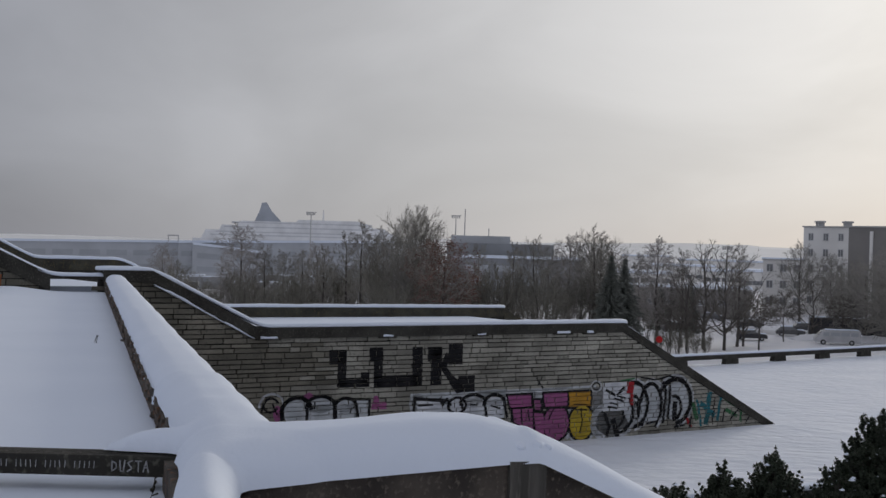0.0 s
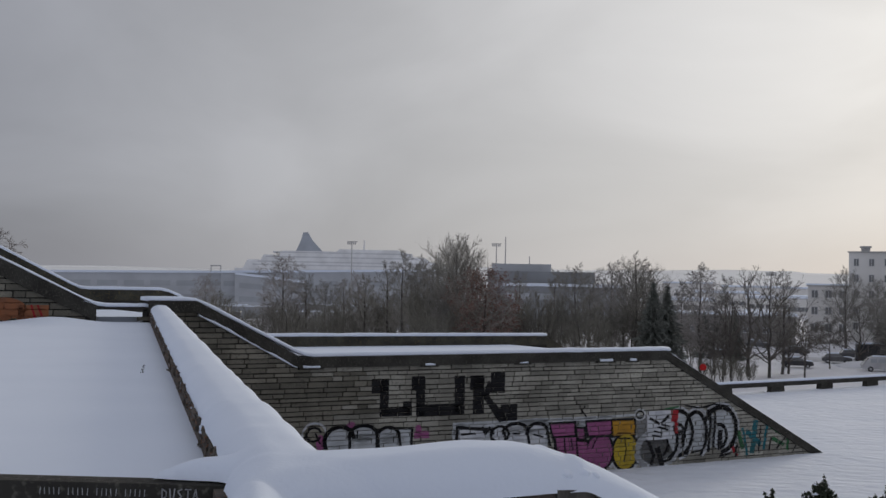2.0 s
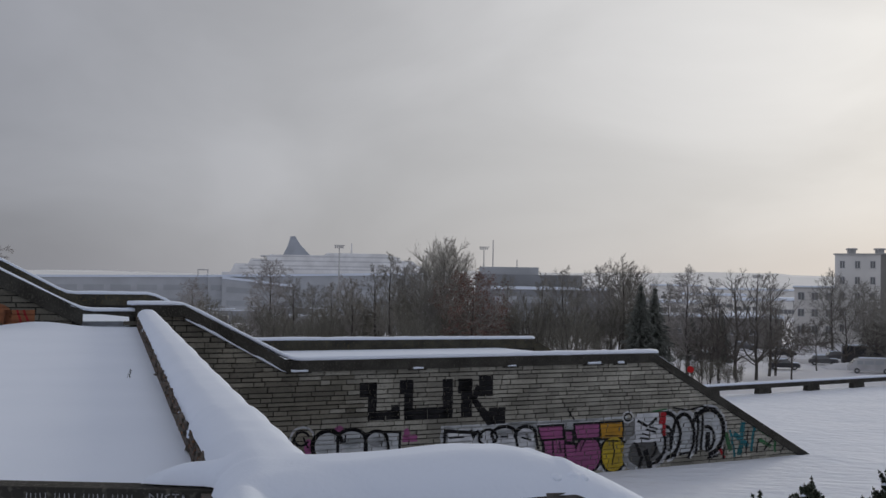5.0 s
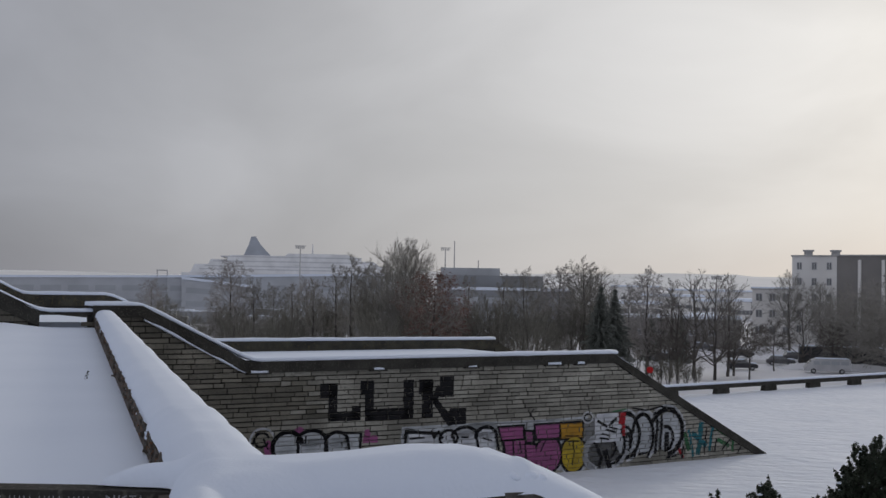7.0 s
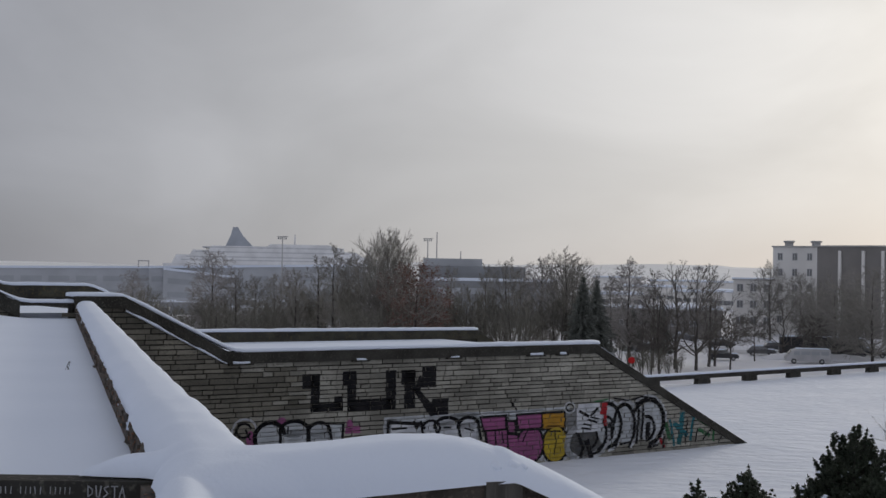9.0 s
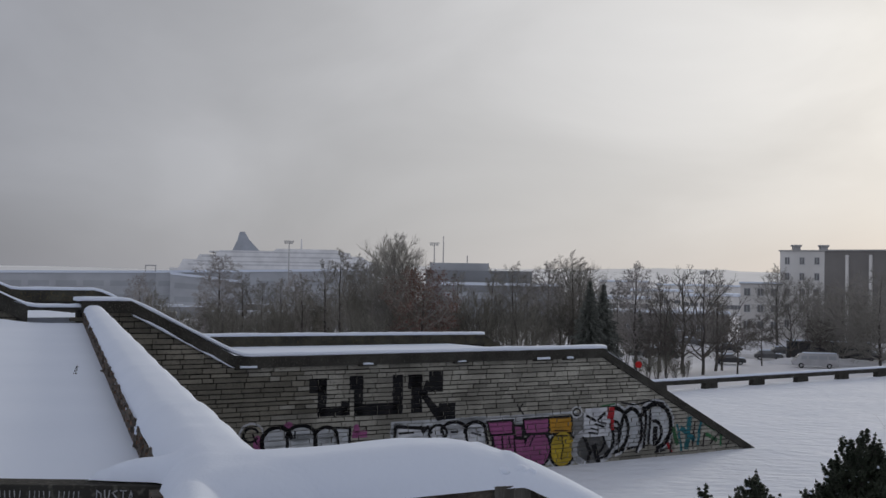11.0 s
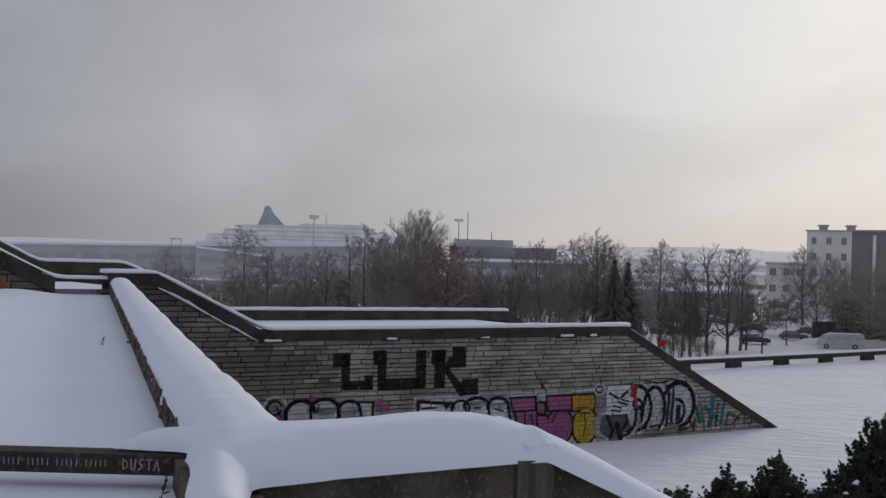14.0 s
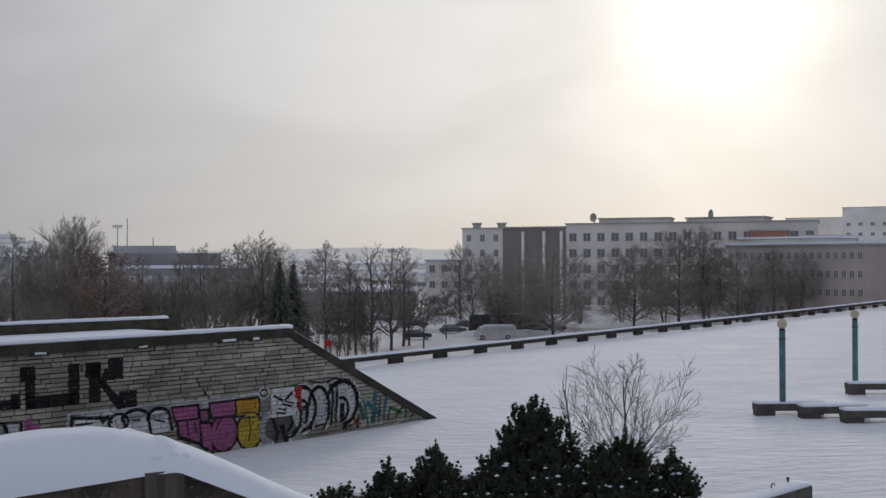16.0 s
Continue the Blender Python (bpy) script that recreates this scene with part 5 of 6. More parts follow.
def house(name, label, left, right, depth, z1, wall_mat, rows, cols, win=(1.3, 1.5), first=2.6, storey=3.3, z0=-6.1, snow=0.25, eaves=0.25, skip=(), category="building", side_cols=0):
    """A block from its left front corner to its right one, seen from the eye, with recessed windows."""
    a, b = Vector((*left, 0)), Vector((*right, 0))
    u = (b - a).normalized()
    L = (b - a).length
    turn = math.degrees(math.atan2(u.y, u.x))
    e = empty(name, label, category, at=pose(*left, z0, 0, 0, turn))
    H = z1 - z0
    bm = bmesh.new()
    box(bm, (0, 0, -0.5), (L, depth, H))
    part("wall", bm, wall_mat, e)
    bm = bmesh.new()
    box(bm, (-eaves, -eaves, H + 0.001), (L + eaves, depth + eaves, H + 0.3))
    part("roof", bm, ROOF_GREY, e)
    if snow:
        bm = bmesh.new()
        box(bm, (-eaves - 0.04, -eaves - 0.04, H + 0.22), (L + eaves + 0.04, depth + eaves + 0.04, H + 0.3 + snow), bevel=0.06)
        part("roof_snow", bm, SNOW, e)
    glass = frame_mesh = None
    for r in range(rows):
        for c in range(cols):
            if (r, c) in skip:
                continue
            x = L * (c + 0.5) / cols
            z = first + r * storey
            if z + win[1] > H:
                continue
            if frame_mesh is None:
                bm = bmesh.new()
                w, h = win[0] / 2, win[1]
                for lo, hi in (((-w, -0.05, 0), (-w + 0.1, 0.02, h)), ((w - 0.1, -0.05, 0), (w, 0.02, h)), ((-w + 0.1, -0.05, h - 0.1), (w - 0.1, 0.02, h)), ((-w - 0.08, -0.14, -0.1), (w + 0.08, 0.02, 0.0)), ((-0.05, -0.05, 0), (0.05, 0.02, h - 0.1))):
                    box(bm, lo, hi)
                fo = part("window", bm, FRAME, e)
                frame_mesh = fo.data
                bm = bmesh.new()
                box(bm, (-w + 0.1, -0.02, 0.0), (w - 0.1, 0.01, h - 0.1))
                go = part("pane", bm, GLASS, fo)
                glass = go.data
            else:
                fo = new("window", frame_mesh)
                fo.parent = e
                go = new("pane", glass)
                go.parent = fo
            fo.location = (x, 0, z)
    return e


def dish(x, y, z, r, face):
    e = empty("satellite_dish", "large grey satellite dish on a flat roof", "satellite dish", "dishes on the roof", at=pose(x, y, z, 0, 0, face))
    bm = bmesh.new()
    rings = []
    for k in range(7):
        q = r * k / 6
        rings.append([bm.verts.new((q * math.cos(t), -0.35 * (q / r) ** 2 * r, r * 1.3 + q * math.sin(t))) for t in [6.2832 * i / 20 for i in range(20)]] if k else [bm.verts.new((0, 0, r * 1.3))])
    for i in range(20):
        bm.faces.new((rings[0][0], rings[1][i], rings[1][(i + 1) % 20]))
    for a, b in zip(rings[1:], rings[2:]):
        for i in range(20):
            bm.faces.new((a[i], b[i], b[(i + 1) % 20], a[(i + 1) % 20]))
    bowl = part("bowl", bm, STEELG, e)
    bowl.modifiers.new("thick", "SOLIDIFY").thickness = 0.06
    bm = bmesh.new()
    tube(bm, [(0, 0.1, 0), (0, 0.1, r * 1.3)], 0.12, 8)
    tube(bm, [(0, 0, r * 1.3), (0, -r * 0.8, r * 1.3)], 0.05, 6)
    part("mount", bm, STEELG, e)


# white block, dark finned block and the long grey block behind the trees
A0, A1, A2 = spot(17.7, 250), spot(19.75, 248), spot(22.95, 244)
house("apartment_block", "pale rendered block with small windows, end of a long row", A0, A1, 16, 12.4, PALE, 5, 3, win=(1.1, 1.5), snow=0.0)
dark = house("office_block", "dark clad block with pale vertical fins", A1, A2, 16, 12.5, DARKCLAD, 0, 1, snow=0.0)
LD = (Vector((*A2, 0)) - Vector((*A1, 0))).length
for f in (0.33, 0.66, 0.93):
    bm = bmesh.new()
    box(bm, (LD * f - 0.3, -0.5, 0), (LD * f + 0.3, -0.002, 17.8))
    part("fin", bm, HAZE_WALL, dark)
A3 = spot(35.1, 238)
house("long_office_building", "long grey rendered office building with paired windows", A2, A3, 18, 13.1, PALE2, 5, 17, win=(1.7, 1.8), first=2.0, storey=3.4, snow=0.0)
house("roof_storey", "low set-back roof storey on the long building", spot(24.6, 248), spot(28.1, 246), 8, 14.3, PALE2, 0, 1, z0=13.45, snow=0.0)
house("roof_storey", "low set-back roof storey on the long building", spot(28.9, 247), spot(32.6, 243), 8, 14.2, PALE2, 0, 1, z0=13.45, snow=0.0)
for b in (18.45, 19.7):
    x, y = spot(b, 253)
    bm = bmesh.new()
    box(bm, (x - 0.7, y - 0.7, 12.7), (x + 0.7, y + 0.7, 13.5))
    box(bm, (x - 0.95, y - 0.95, 13.5), (x + 0.95, y + 0.95, 13.9), bevel=0.1)
    tagged(obj("roof_vent", bm, STEELG), "squat capped vent on a flat roof", "vent", "vents on the roof")
dish(*spot(24.36, 246), 13.4, 0.95, -64)
dish(*spot(30.0, 246), 13.6, 1.1, 32)
house("red_annex", "rust red panelled box in front of the grey building", spot(31.95, 232), spot(33.65, 231), 5, 11.1, BRICKRED, 0, 1, z0=8.9, snow=0.0)
# rose building with ribbon windows
B0, B1 = spot(30.9, 222), spot(37.2, 207)
house("rose_office_building", "dusty rose building with rows of small windows and a snowy roof", B0, B1, 24, 8.0, PINKISH, 4, 18, win=(1.0, 1.3), first=1.9, storey=3.25, snow=0.3, eaves=0.5)
house("roof_storey", "set-back top storey under snow", spot(31.4, 232), spot(35.6, 222), 10, 9.3, PALE2, 0, 1, z0=8.61, snow=0.25)
house("town_building", "grey building past the rose block", spot(37.4, 222), spot(44, 215), 18, 6.6, PALE2, 3, 14, snow=0.3)
# the towers' fading is painted: their wall colour holds the haze
house("tower_block", "far block with snowfall haze put into its pale colour", spot(36.2, 600), spot(45, 590), 20, 30.5, HAZE_WALL, 6, 16, win=(2.0, 1.6), storey=5, snow=0.0)
house("tower_block", "far block with snowfall haze put into its pale colour", spot(33.6, 700), spot(36.4, 700), 20, 29, HAZE_WALL, 0, 1, snow=0.0)
bm = bmesh.new()
xv, yv = spot(35.6, 232)
box(bm, (xv - 5, yv - 3, 8.2), (xv + 5, yv + 3, 10.2), bevel=0.9)
tagged(obj("roof_plant", bm, STEELG), "rounded grey plant housing on a roof", "roof plant")
house("corner_house", "small grey two-storey building beside trees", spot(15.85, 236), spot(17.75, 236), 14, 5.3, PALE2, 3, 3, snow=0.25)
house("low_shed", "long low dark shed with a snowy roof", spot(9.0, 221), spot(15.3, 221), 10, -0.6, DARKCLAD, 1, 7, win=(1.6, 1.0), first=2.5, snow=0.35)
# sheds beyond 400 m take the paler wall, painting haze by distance
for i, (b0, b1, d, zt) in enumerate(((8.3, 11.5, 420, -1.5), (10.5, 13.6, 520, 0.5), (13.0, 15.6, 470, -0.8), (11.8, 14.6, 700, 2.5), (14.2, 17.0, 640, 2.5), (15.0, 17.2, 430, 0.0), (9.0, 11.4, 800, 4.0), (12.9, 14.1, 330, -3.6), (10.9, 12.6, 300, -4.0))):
    house("harbour_shed", "low harbour shed under snow, walls paled for haze", spot(b0, d), spot(b1, d), 30, zt, HAZE_WALL if d > 400 else PALE2, 1, 6, win=(3, 1.6), first=1.6, snow=0.9)

# ferry terminal: long sloping roofline
def slab(name, label, p, q, zp, zq, depth, material, category, cap=True):
    a, b = Vector((*p, 0)), Vector((*q, 0))
    u = (b - a).normalized()
    v = Vector((-u.y, u.x, 0))
    if v.y < 0:
        v = -v
    e = empty(name, label, category, at=Matrix.Translation(a))
    bm = bmesh.new()
    loft(bm, [[o + Vector((0, 0, z)), o + v * depth + Vector((0, 0, z)), o + v * depth + Vector((0, 0, -6.3)), o + Vector((0, 0, -6.3))] for o, z in ((Vector((0, 0, 0)), zp), (b - a, zq))])
    part("body", bm, material, e)
    if cap:
        bm = bmesh.new()
        loft(bm, [[o - v * 0.5 + Vector((0, 0, z + 0.7)), o + v * depth + Vector((0, 0, z + 0.7)), o + v * depth + Vector((0, 0, z)), o - v * 0.5 + Vector((0, 0, z))] for o, z in ((Vector((0, 0, 0)), zp), (b - a, zq))])
        part("roof_snow", bm, SNOW, e)
    L = (b - a).length
    for lvl in (0.30, 0.66):
        n = int(L / 7)
        for k in range(n):
            f0, f1 = (k + 0.12) / n, (k + 0.88) / n
            bm = bmesh.new()
            rows2 = []
            for f in (f0, f1):
                o = (b - a) * f - v * 0.12
                z = -6.1 + (zp + (zq - zp) * f + 6.1) * lvl
                rows2.append([o + Vector((0, 0, z)), o + v * 0.15 + Vector((0, 0, z)), o + v * 0.15 + Vector((0, 0, z + 1.6)), o + Vector((0, 0, z + 1.6))])
            loft(bm, rows2)
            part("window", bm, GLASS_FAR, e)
    return e


slab("ferry_terminal", "long low grey-blue terminal with a snowy roof", spot(-23, 352), spot(-13, 352), 4.7, 5.6, 25, TERMINAL, "terminal")
slab("ferry_terminal", "grey-blue terminal hall with a gently rising snowy roof", spot(-13.2, 346), spot(-2.5, 346), 5.6, 7.2, 25, TERMINAL, "terminal")
slab("access_ramp", "sloping snowy ramp beside the terminal", spot(-12.5, 338), spot(-9.0, 338), 5.2, 3.0, 6, TERMINAL, "ramp")
slab("warehouse", "dark slate warehouse with a flat roof", spot(0.2, 300), spot(5.6, 300), 7.6, 7.6, 20, TERMINAL2, "warehouse", cap=False)
slab("warehouse", "low dark hall beside the harbour", spot(1.0, 285), spot(7.2, 285), 3.8, 3.8, 12, TERMINAL2, "warehouse")
slab("roof_storey", "flat upper storey of the warehouse", spot(0.4, 304), spot(3.4, 304), 9.6, 9.6, 10, TERMINAL, "roof storey", cap=False)


def light_mast(b, d, top, head=True):
    x, y = spot(b, d)
    e = empty("light_mast", "tall steel harbour light mast", "light mast", "harbour masts", at=pose(x, y, -6.1))
    bm = bmesh.new()
    tube(bm, [(0, 0, 0), (0, 0, top + 6.1)], 0.3 * d / 350, 8, 0.14 * d / 350)
    part("pole", bm, STEELG, e)
    if head:
        bm = bmesh.new()
        for k in range(5):
            box(bm, (-1.3 + 0.55 * k, -0.4, top + 5.3), (-0.95 + 0.55 * k, 0.3, top + 6.0), bevel=0.05)
        box(bm, (-1.5, -0.1, top + 6.05), (1.6, 0.25, top + 6.25))
        part("lamp_head", bm, STEELG, e)


light_mast(-6.71, 330, 15.4)
light_mast(0.62, 350, 16.2)
light_mast(1.08, 350, 18.4, head=False)
light_mast(2.3, 350, 12.5, head=False)
light_mast(-2.3, 340, 13.0, head=False)
light_mast(14.15, 300, 8.3)
e = empty("gantry", "small steel gantry on the terminal roof", "gantry", at=pose(*spot(-13.45, 350), 5.9))
for a, b in (((-1.5, 0, 0), (-1.5, 0, 1.9)), ((1.5, 0, 0), (1.5, 0, 1.9)), ((-1.7, 0, 1.9), (1.7, 0, 1.9))):
    bm = bmesh.new()
    tube(bm, [a, b], 0.16, 6)
    part("bar", bm, STEELG, e)

# ferry
sx, sy = spot(-9.6, 800)
ship = empty("ferry", "large white passenger ferry with a slate blue funnel, snowfall haze put into its colours", "ship", at=pose(sx, sy, -8.0, 0, 0, 6))


def deck(name, x0, x1, z0, z1, half, material, taper0=0.0, taper1=0.0, parent=ship):
    bm = bmesh.new()
    loft(bm, [[(x0, -half, z0), (x0, half, z0), (x0 + taper0, half, z1), (x0 + taper0, -half, z1)], [(x1, -half, z0), (x1, half, z0), (x1 - taper1, half, z1), (x1 - taper1, -half, z1)]])
    return part(name, bm, material, parent)


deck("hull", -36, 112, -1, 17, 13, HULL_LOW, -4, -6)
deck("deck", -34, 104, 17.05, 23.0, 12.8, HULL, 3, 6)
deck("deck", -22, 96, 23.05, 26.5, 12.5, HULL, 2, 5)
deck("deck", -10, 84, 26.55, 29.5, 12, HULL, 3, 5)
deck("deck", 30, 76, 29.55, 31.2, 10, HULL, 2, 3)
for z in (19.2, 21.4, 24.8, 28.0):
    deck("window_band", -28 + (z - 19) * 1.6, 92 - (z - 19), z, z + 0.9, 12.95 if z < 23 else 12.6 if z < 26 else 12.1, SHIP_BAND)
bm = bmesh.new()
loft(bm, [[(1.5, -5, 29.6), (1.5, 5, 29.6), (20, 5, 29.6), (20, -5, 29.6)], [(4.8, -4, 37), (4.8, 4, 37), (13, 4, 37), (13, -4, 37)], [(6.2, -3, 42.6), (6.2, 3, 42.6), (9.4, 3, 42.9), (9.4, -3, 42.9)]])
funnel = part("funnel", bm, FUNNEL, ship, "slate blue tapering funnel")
bm = bmesh.new()
tube(bm, [(49, 0, 31), (49, 0, 38.5)], 0.7, 8, 0.3)
part("mast", bm, HULL_LOW, ship)

# far shore
def ridge(name, b0, b1, d, h, seed, label):
    vs, fs = [], []
    n = 80
    for k in range(n + 1):
        b = b0 + (b1 - b0) * k / n
        x, y = spot(b, d)
        top = h * (0.75 + 0.35 * noise.noise((b * 0.12, seed, 0)) + 0.1 * noise.noise((b * 0.9, seed, 3)))
        x1, y1 = spot(b, d + 900)
        x2, y2 = spot(b, d + 1500)
        vs += [(x, y, -8), (x1, y1, top * (d + 900) / d), (x2, y2, top * (d + 900) / d)]
    for k in range(n):
        i = 3 * k
        fs += [(i, i + 3, i + 4, i + 1), (i + 1, i + 4, i + 5, i + 2)]
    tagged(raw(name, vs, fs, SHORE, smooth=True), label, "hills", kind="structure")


# wooded shore in a near-white tone, so that haze is part of its colour
SHORE = plain("hazed_snowy_woods", (0.84, 0.84, 0.84), k=0.9, scale=0.004, fine=0.02)
ridge("backdrop_shore", -2, 60, 2200, 30, 2, "far wooded shore, whitened to stand for snowfall haze")
ridge("backdrop_shore", -40, 10, 2600, 16, 7, "far low coast, whitened to stand for snowfall haze")

# ---- parked vehicles and the street ----
TYRE = mat("tyre_rubber", (0.02, 0.02, 0.02), (0.014, 0.014, 0.014), scale=5, fine=30)


def vehicle_wheels(e, xs, half, r):
    for x in xs:
        for s in (-1, 1):
            bm = bmesh.new()
            tube(bm, [(x, s * half - 0.11, r), (x, s * half + 0.11, r)], r, 14)
            w = part("wheel", bm, TYRE, e)
            bm = bmesh.new()
            tube(bm, [(x, s * half - 0.12, r), (x, s * half + 0.12, r)], r * 0.58, 10)
            part("rim", bm, STEELG, w)


def car(x, y, rz, paint_mat, label, snow=True):
    e = empty("car", label, "car", "cars parked below the terrace", at=pose(x, y, -6.1, 0, 0, rz))
    prof = [(-2.1, 0.35), (-2.15, 0.75), (-1.95, 0.95), (-1.0, 1.0), (1.1, 1.02), (2.05, 0.86), (2.15, 0.6), (2.1, 0.35)]
    bm = bmesh.new()
    loft(bm, [[(px, -0.86, pz) for px, pz in prof], [(px, 0.86, pz) for px, pz in prof]])
    part("body", bm, paint_mat, e)
    cab = [(-1.75, 1.0), (-1.35, 1.44), (0.25, 1.47), (1.05, 1.02)]
    bm = bmesh.new()
    loft(bm, [[(px, -0.8 + 0.12 * (pz - 1) * 2, pz) for px, pz in cab], [(px, 0.8 - 0.12 * (pz - 1) * 2, pz) for px, pz in cab]])
    part("cabin", bm, GLASS, e)
    bm = bmesh.new()
    box(bm, (-1.38, -0.64, 1.45), (0.3, 0.64, 1.53 if not snow else 1.62), bevel=0.04)
    part("roof", bm, SNOW if snow else paint_mat, e)
    if snow:
        bm = bmesh.new()
        box(bm, (1.0, -0.75, 0.96), (2.0, 0.75, 1.08), bevel=0.04)
        part("bonnet_snow", bm, SNOW, e)
    vehicle_wheels(e, (-1.35, 1.35), 0.78, 0.32)
    for s in (-0.6, 0.6):
        bm = bmesh.new()
        box(bm, (2.08, s - 0.16, 0.6), (2.17, s + 0.16, 0.74), bevel=0.02)
        part("headlight", bm, FRAME, e)


CAR_DARK = mat("dark_car_paint", (0.05, 0.05, 0.055), (0.04, 0.04, 0.044), rough=0.4, scale=1, fine=20, bump=0.05, spec=0.5)
CAR_GREY = mat("grey_car_paint", (0.13, 0.13, 0.135), (0.10, 0.10, 0.105), rough=0.4, scale=1, fine=20, bump=0.05, spec=0.5)
for cx, cy, rz, m, lab in ((44.6, 162.0, -8, CAR_DARK, "dark car with snow on its roof and bonnet"), (53.4, 172.5, -12, CAR_GREY, "grey car with a snowy roof"),
                            (52.0, 190.0, 5, CAR_DARK, "dark car parked beneath a round tree"), (59.0, 183.0, -5, CAR_GREY, "grey car with a snowy roof"), (50.0, 208.0, 0, CAR_GREY, "grey car with a snowy roof"), (70.5, 172.0, -20, CAR_DARK, "dark car with snow on its roof and bonnet"), (36.5, 176, 10, CAR_GREY, "grey car with a snowy roof")):
    car(cx, cy, rz, m, lab)
BUS_GLASS = mat("coach_window_glass", (0.07, 0.072, 0.08), (0.05, 0.052, 0.06), rough=0.25, scale=1, fine=6, bump=0.0, spec=0.4)
BUS_WHITE = mat("dirty_white_bus_paint", (0.52, 0.52, 0.53), (0.42, 0.42, 0.43), rough=0.5, scale=0.8, fine=8, bump=0.05)
DARK_COACH = mat("dark_coach_paint", (0.10, 0.098, 0.10), (0.07, 0.069, 0.07), rough=0.5, scale=0.8, fine=8, bump=0.05)
bus = empty("coach", "long dark coach with snow on its roof, behind a ploughed bank", "coach", at=pose(*spot(18.05, 182), -6.1, 0, 0, -14))
bm = bmesh.new()
box(bm, (0, 0, 0.35), (12.4, 2.5, 1.75), bevel=0.12)
part("body", bm, DARK_COACH, bus)
bm = bmesh.new()
box(bm, (0.06, 0.05, 1.7), (12.34, 2.45, 2.95), bevel=0.15)
part("window_band", bm, BUS_GLASS, bus)
bm = bmesh.new()
box(bm, (0.1, 0.1, 2.94), (12.3, 2.4, 3.12), bevel=0.05)
part("roof_snow", bm, SNOW, bus)
for k in range(1, 7):
    bm = bmesh.new()
    box(bm, (12.4 * k / 7 - 0.05, 0.03, 1.76), (12.4 * k / 7 + 0.05, 0.06, 2.9))
    part("pillar", bm, DARKCLAD, bus)
for x in (2.2, 9.4):
    bm = bmesh.new()
    tube(bm, [(x, -0.02, 0.5), (x, 0.3, 0.5)], 0.5, 16)
    part("wheel", bm, TYRE, bus)
# white van in front of it
van = empty("van", "white minibus with pale grey side windows parked in snow", "van", at=pose(*spot(18.35, 166), -6.1, 0, 0, -10))
prof = [(0.12, 0.35), (0.0, 0.85), (0.25, 1.2), (0.95, 1.9), (1.5, 2.06), (5.9, 2.06), (6.1, 1.9), (6.15, 0.35)]
bm = bmesh.new()
loft(bm, [[(px, y, pz) for px, pz in prof] for y in (0.0, 2.0)])
part("body", bm, BUS_WHITE, van)
bm = bmesh.new()
loft(bm, [[(0.40, y, 1.33), (0.88, y, 1.82), (0.85, y, 1.84), (0.37, y, 1.36)] for y in (0.15, 1.85)])
part("windscreen", bm, BUS_GLASS, van)
for x0, x1 in ((1.1, 1.9), (2.1, 3.3), (3.5, 4.6), (4.8, 5.8)):
    bm = bmesh.new()
    box(bm, (x0, -0.015, 1.25), (x1, 0.01, 1.75), bevel=0.004)
    part("side_window", bm, GLASS_FAR, van)
for x in (1.1, 4.9):
    bm = bmesh.new()
    tube(bm, [(x, -0.03, 0.36), (x, 0.25, 0.36)], 0.36, 16)
    wheel = part("wheel", bm, TYRE, van)
    bm = bmesh.new()
    tube(bm, [(x, -0.04, 0.36), (x, 0.0, 0.36)], 0.2, 12)
    part("rim", bm, STEELG, wheel)
bm = bmesh.new()
box(bm, (1.5, 0.15, 2.04), (5.9, 1.85, 2.17), bevel=0.04)
part("roof_snow", bm, SNOW, van)
# snow ploughed into a bank along the parking
bm = bmesh.new()
rings = []
for k in range(41):
    bx, by = spot(17.2 + 5.6 * k / 40, 174)
    w, h = 2.2, 1.25 + 0.35 * noise.noise((k * 0.35, 2, 7)) + 0.12 * noise.noise((k * 1.3, 5, 7))
    h *= math.sin(math.pi * min(max(k / 40, 0.02), 0.98)) ** 0.4
    rings.append([(bx, by + w * (q / 4 - 1), -6.2 + h * math.sin(math.pi * q / 8)) for q in range(9)])
loft(bm, rings)
tagged(obj("snow_bank", bm, SNOW_FAR, smooth=True), "ploughed bank of snow along the parking", "snow", kind="stuff")
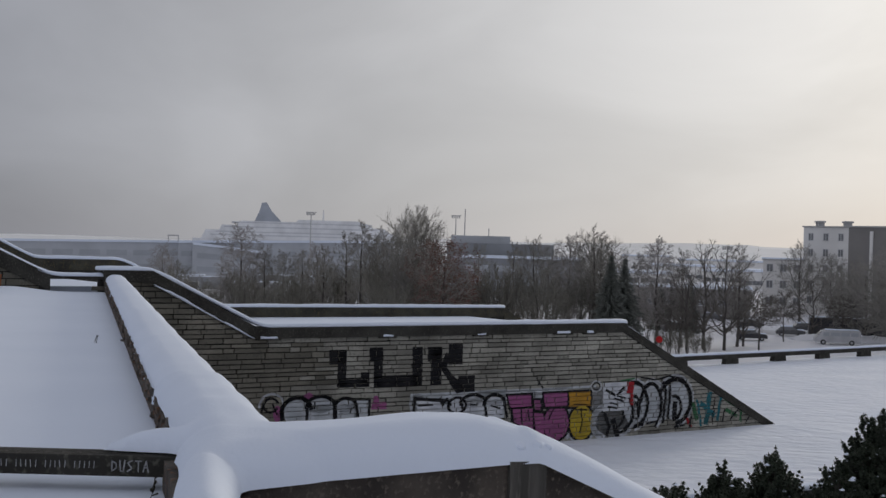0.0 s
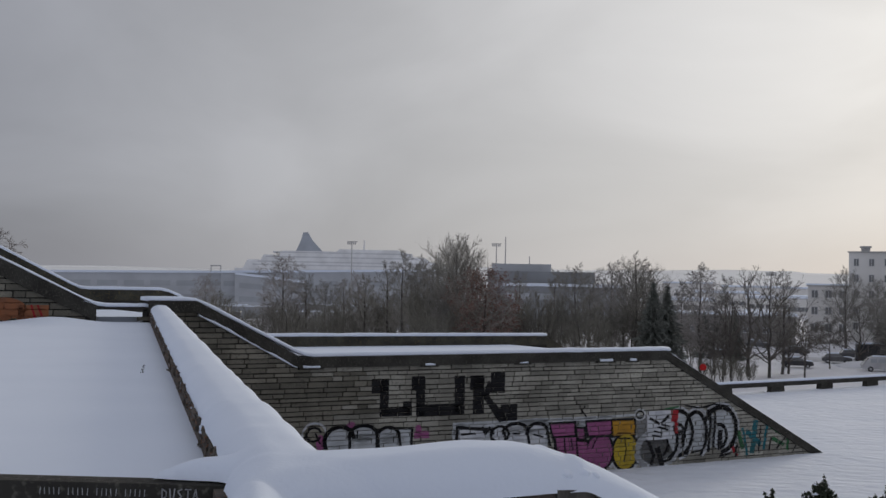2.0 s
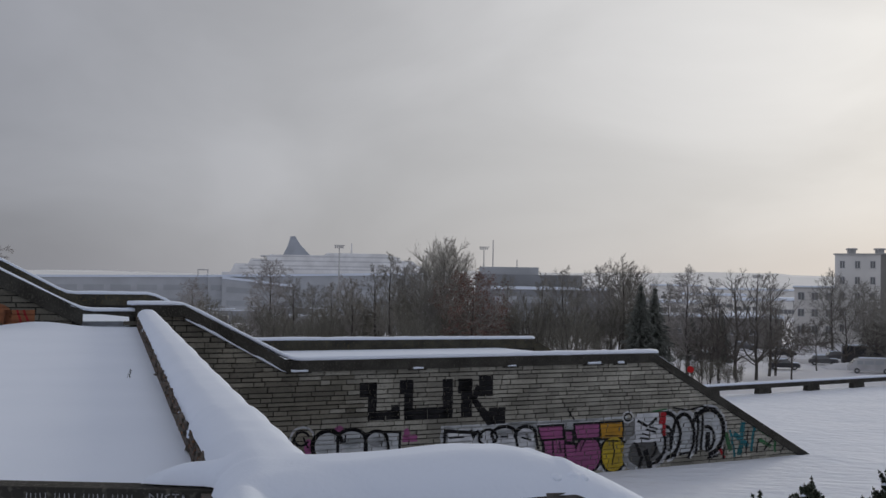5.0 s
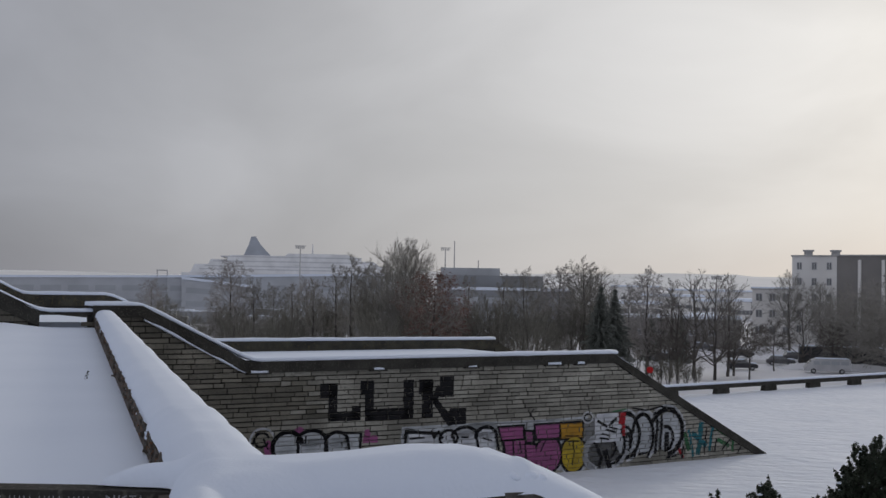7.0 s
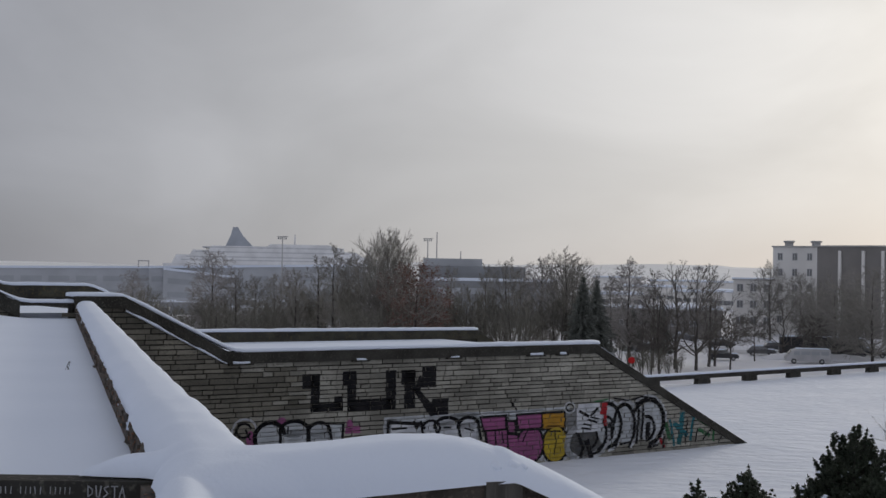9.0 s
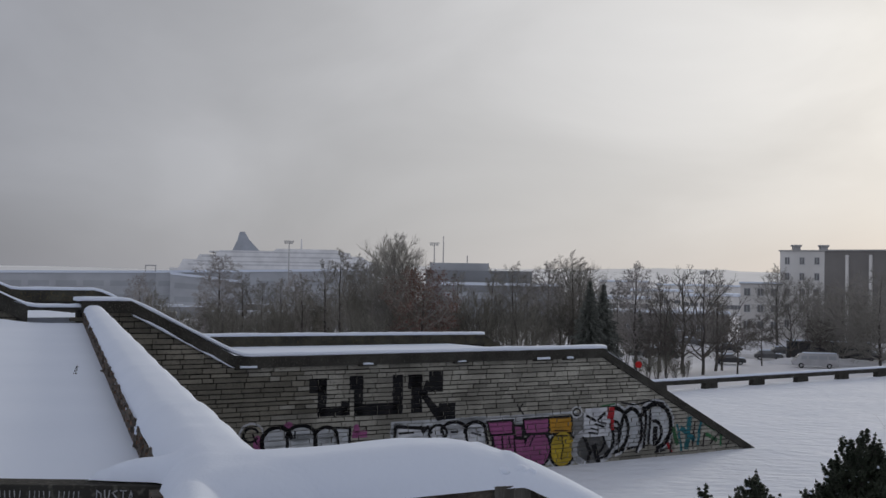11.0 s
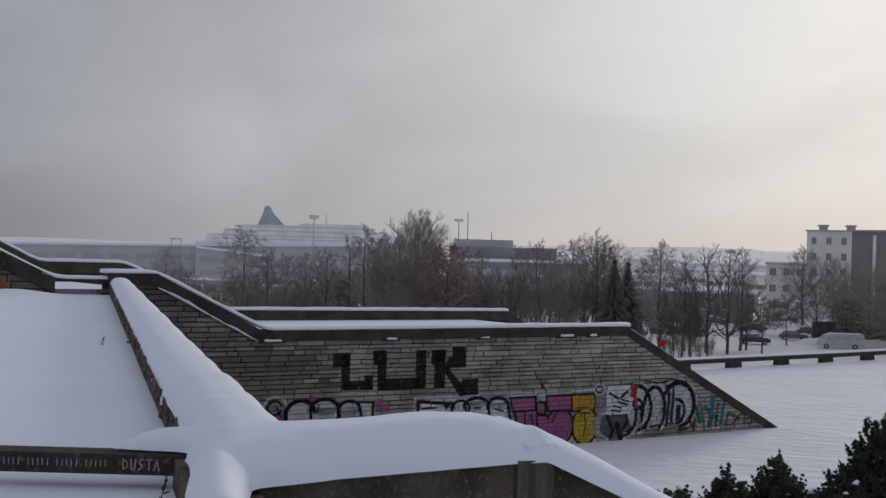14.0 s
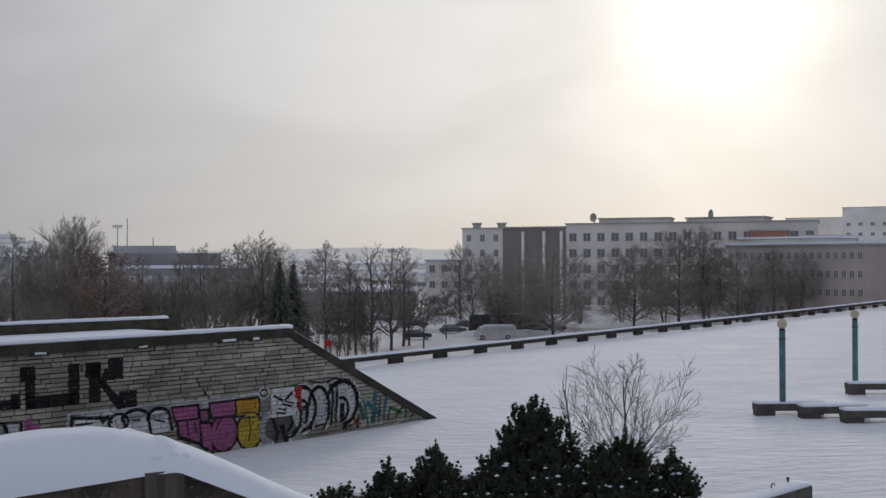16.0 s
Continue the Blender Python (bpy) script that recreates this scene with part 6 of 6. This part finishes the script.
# red round sign by the railing
sgx, sgy = spot(10.95, 75)
sign = empty("road_sign", "small red sign on a thin pole past the railing", "road sign", at=pose(sgx, sgy, -6.1))
bm = bmesh.new()
tube(bm, [(0, 0, 0), (0, 0, 6.7)], 0.03, 8)
part("pole", bm, STEELG, sign)
bm = bmesh.new()
tube(bm, [(0, -0.05, 6.45), (0, -0.02, 6.45)], 0.22, 20)
part("plate", bm, spray("red_sign_paint", (0.55, 0.03, 0.03), (0.45, 0.03, 0.03)), sign)
road = bmesh.new()
box(road, (-300, -5, 0), (300, 5, 0.02), pose(60, 178, -6.09, 0, 0, -14))
tagged(obj("road", road, mat("slushy_road", (0.55, 0.55, 0.57), (0.42, 0.42, 0.435), rough=0.6, scale=0.15, fine=1.2, bump=0.3, depth=0.04)), "slushy grey street through the snow", "road", kind="structure")


def lorry(x, y, rz, box_mat, label):
    e = empty("lorry", label, "lorry", "lorries at the harbour", at=pose(x, y, -6.1, 0, 0, rz))
    bm = bmesh.new()
    box(bm, (0, 0, 1.1), (12.5, 2.5, 3.9), bevel=0.06)
    part("trailer", bm, box_mat, e)
    bm = bmesh.new()
    box(bm, (12.9, 0.05, 0.6), (15.0, 2.45, 3.3), bevel=0.2)
    cab = part("cab", bm, CAR_GREY, e)
    bm = bmesh.new()
    box(bm, (14.9, 0.3, 1.9), (15.05, 2.2, 2.9))
    part("windscreen", bm, BUS_GLASS, cab)
    for x in (1.5, 2.8, 4.1, 13.9):
        bm = bmesh.new()
        tube(bm, [(x, 0.0, 0.5), (x, 0.35, 0.5)], 0.5, 12)
        part("wheel", bm, TYRE, e)
    bm = bmesh.new()
    box(bm, (0.1, 0.1, 3.901), (12.4, 2.4, 4.1), bevel=0.05)
    part("roof_snow", bm, SNOW, e)


rg = random.Random(9)
for k in range(12):
    x, y = spot(-15.5 + 1.25 * k + rg.uniform(-0.3, 0.3), rg.uniform(225, 310))
    lorry(x, y, rg.choice((0, 4, 176, 184)), rg.choice((BUS_WHITE, TERMINAL, TERMINAL2)), "box lorry with snow on its roof, parked at the harbour")
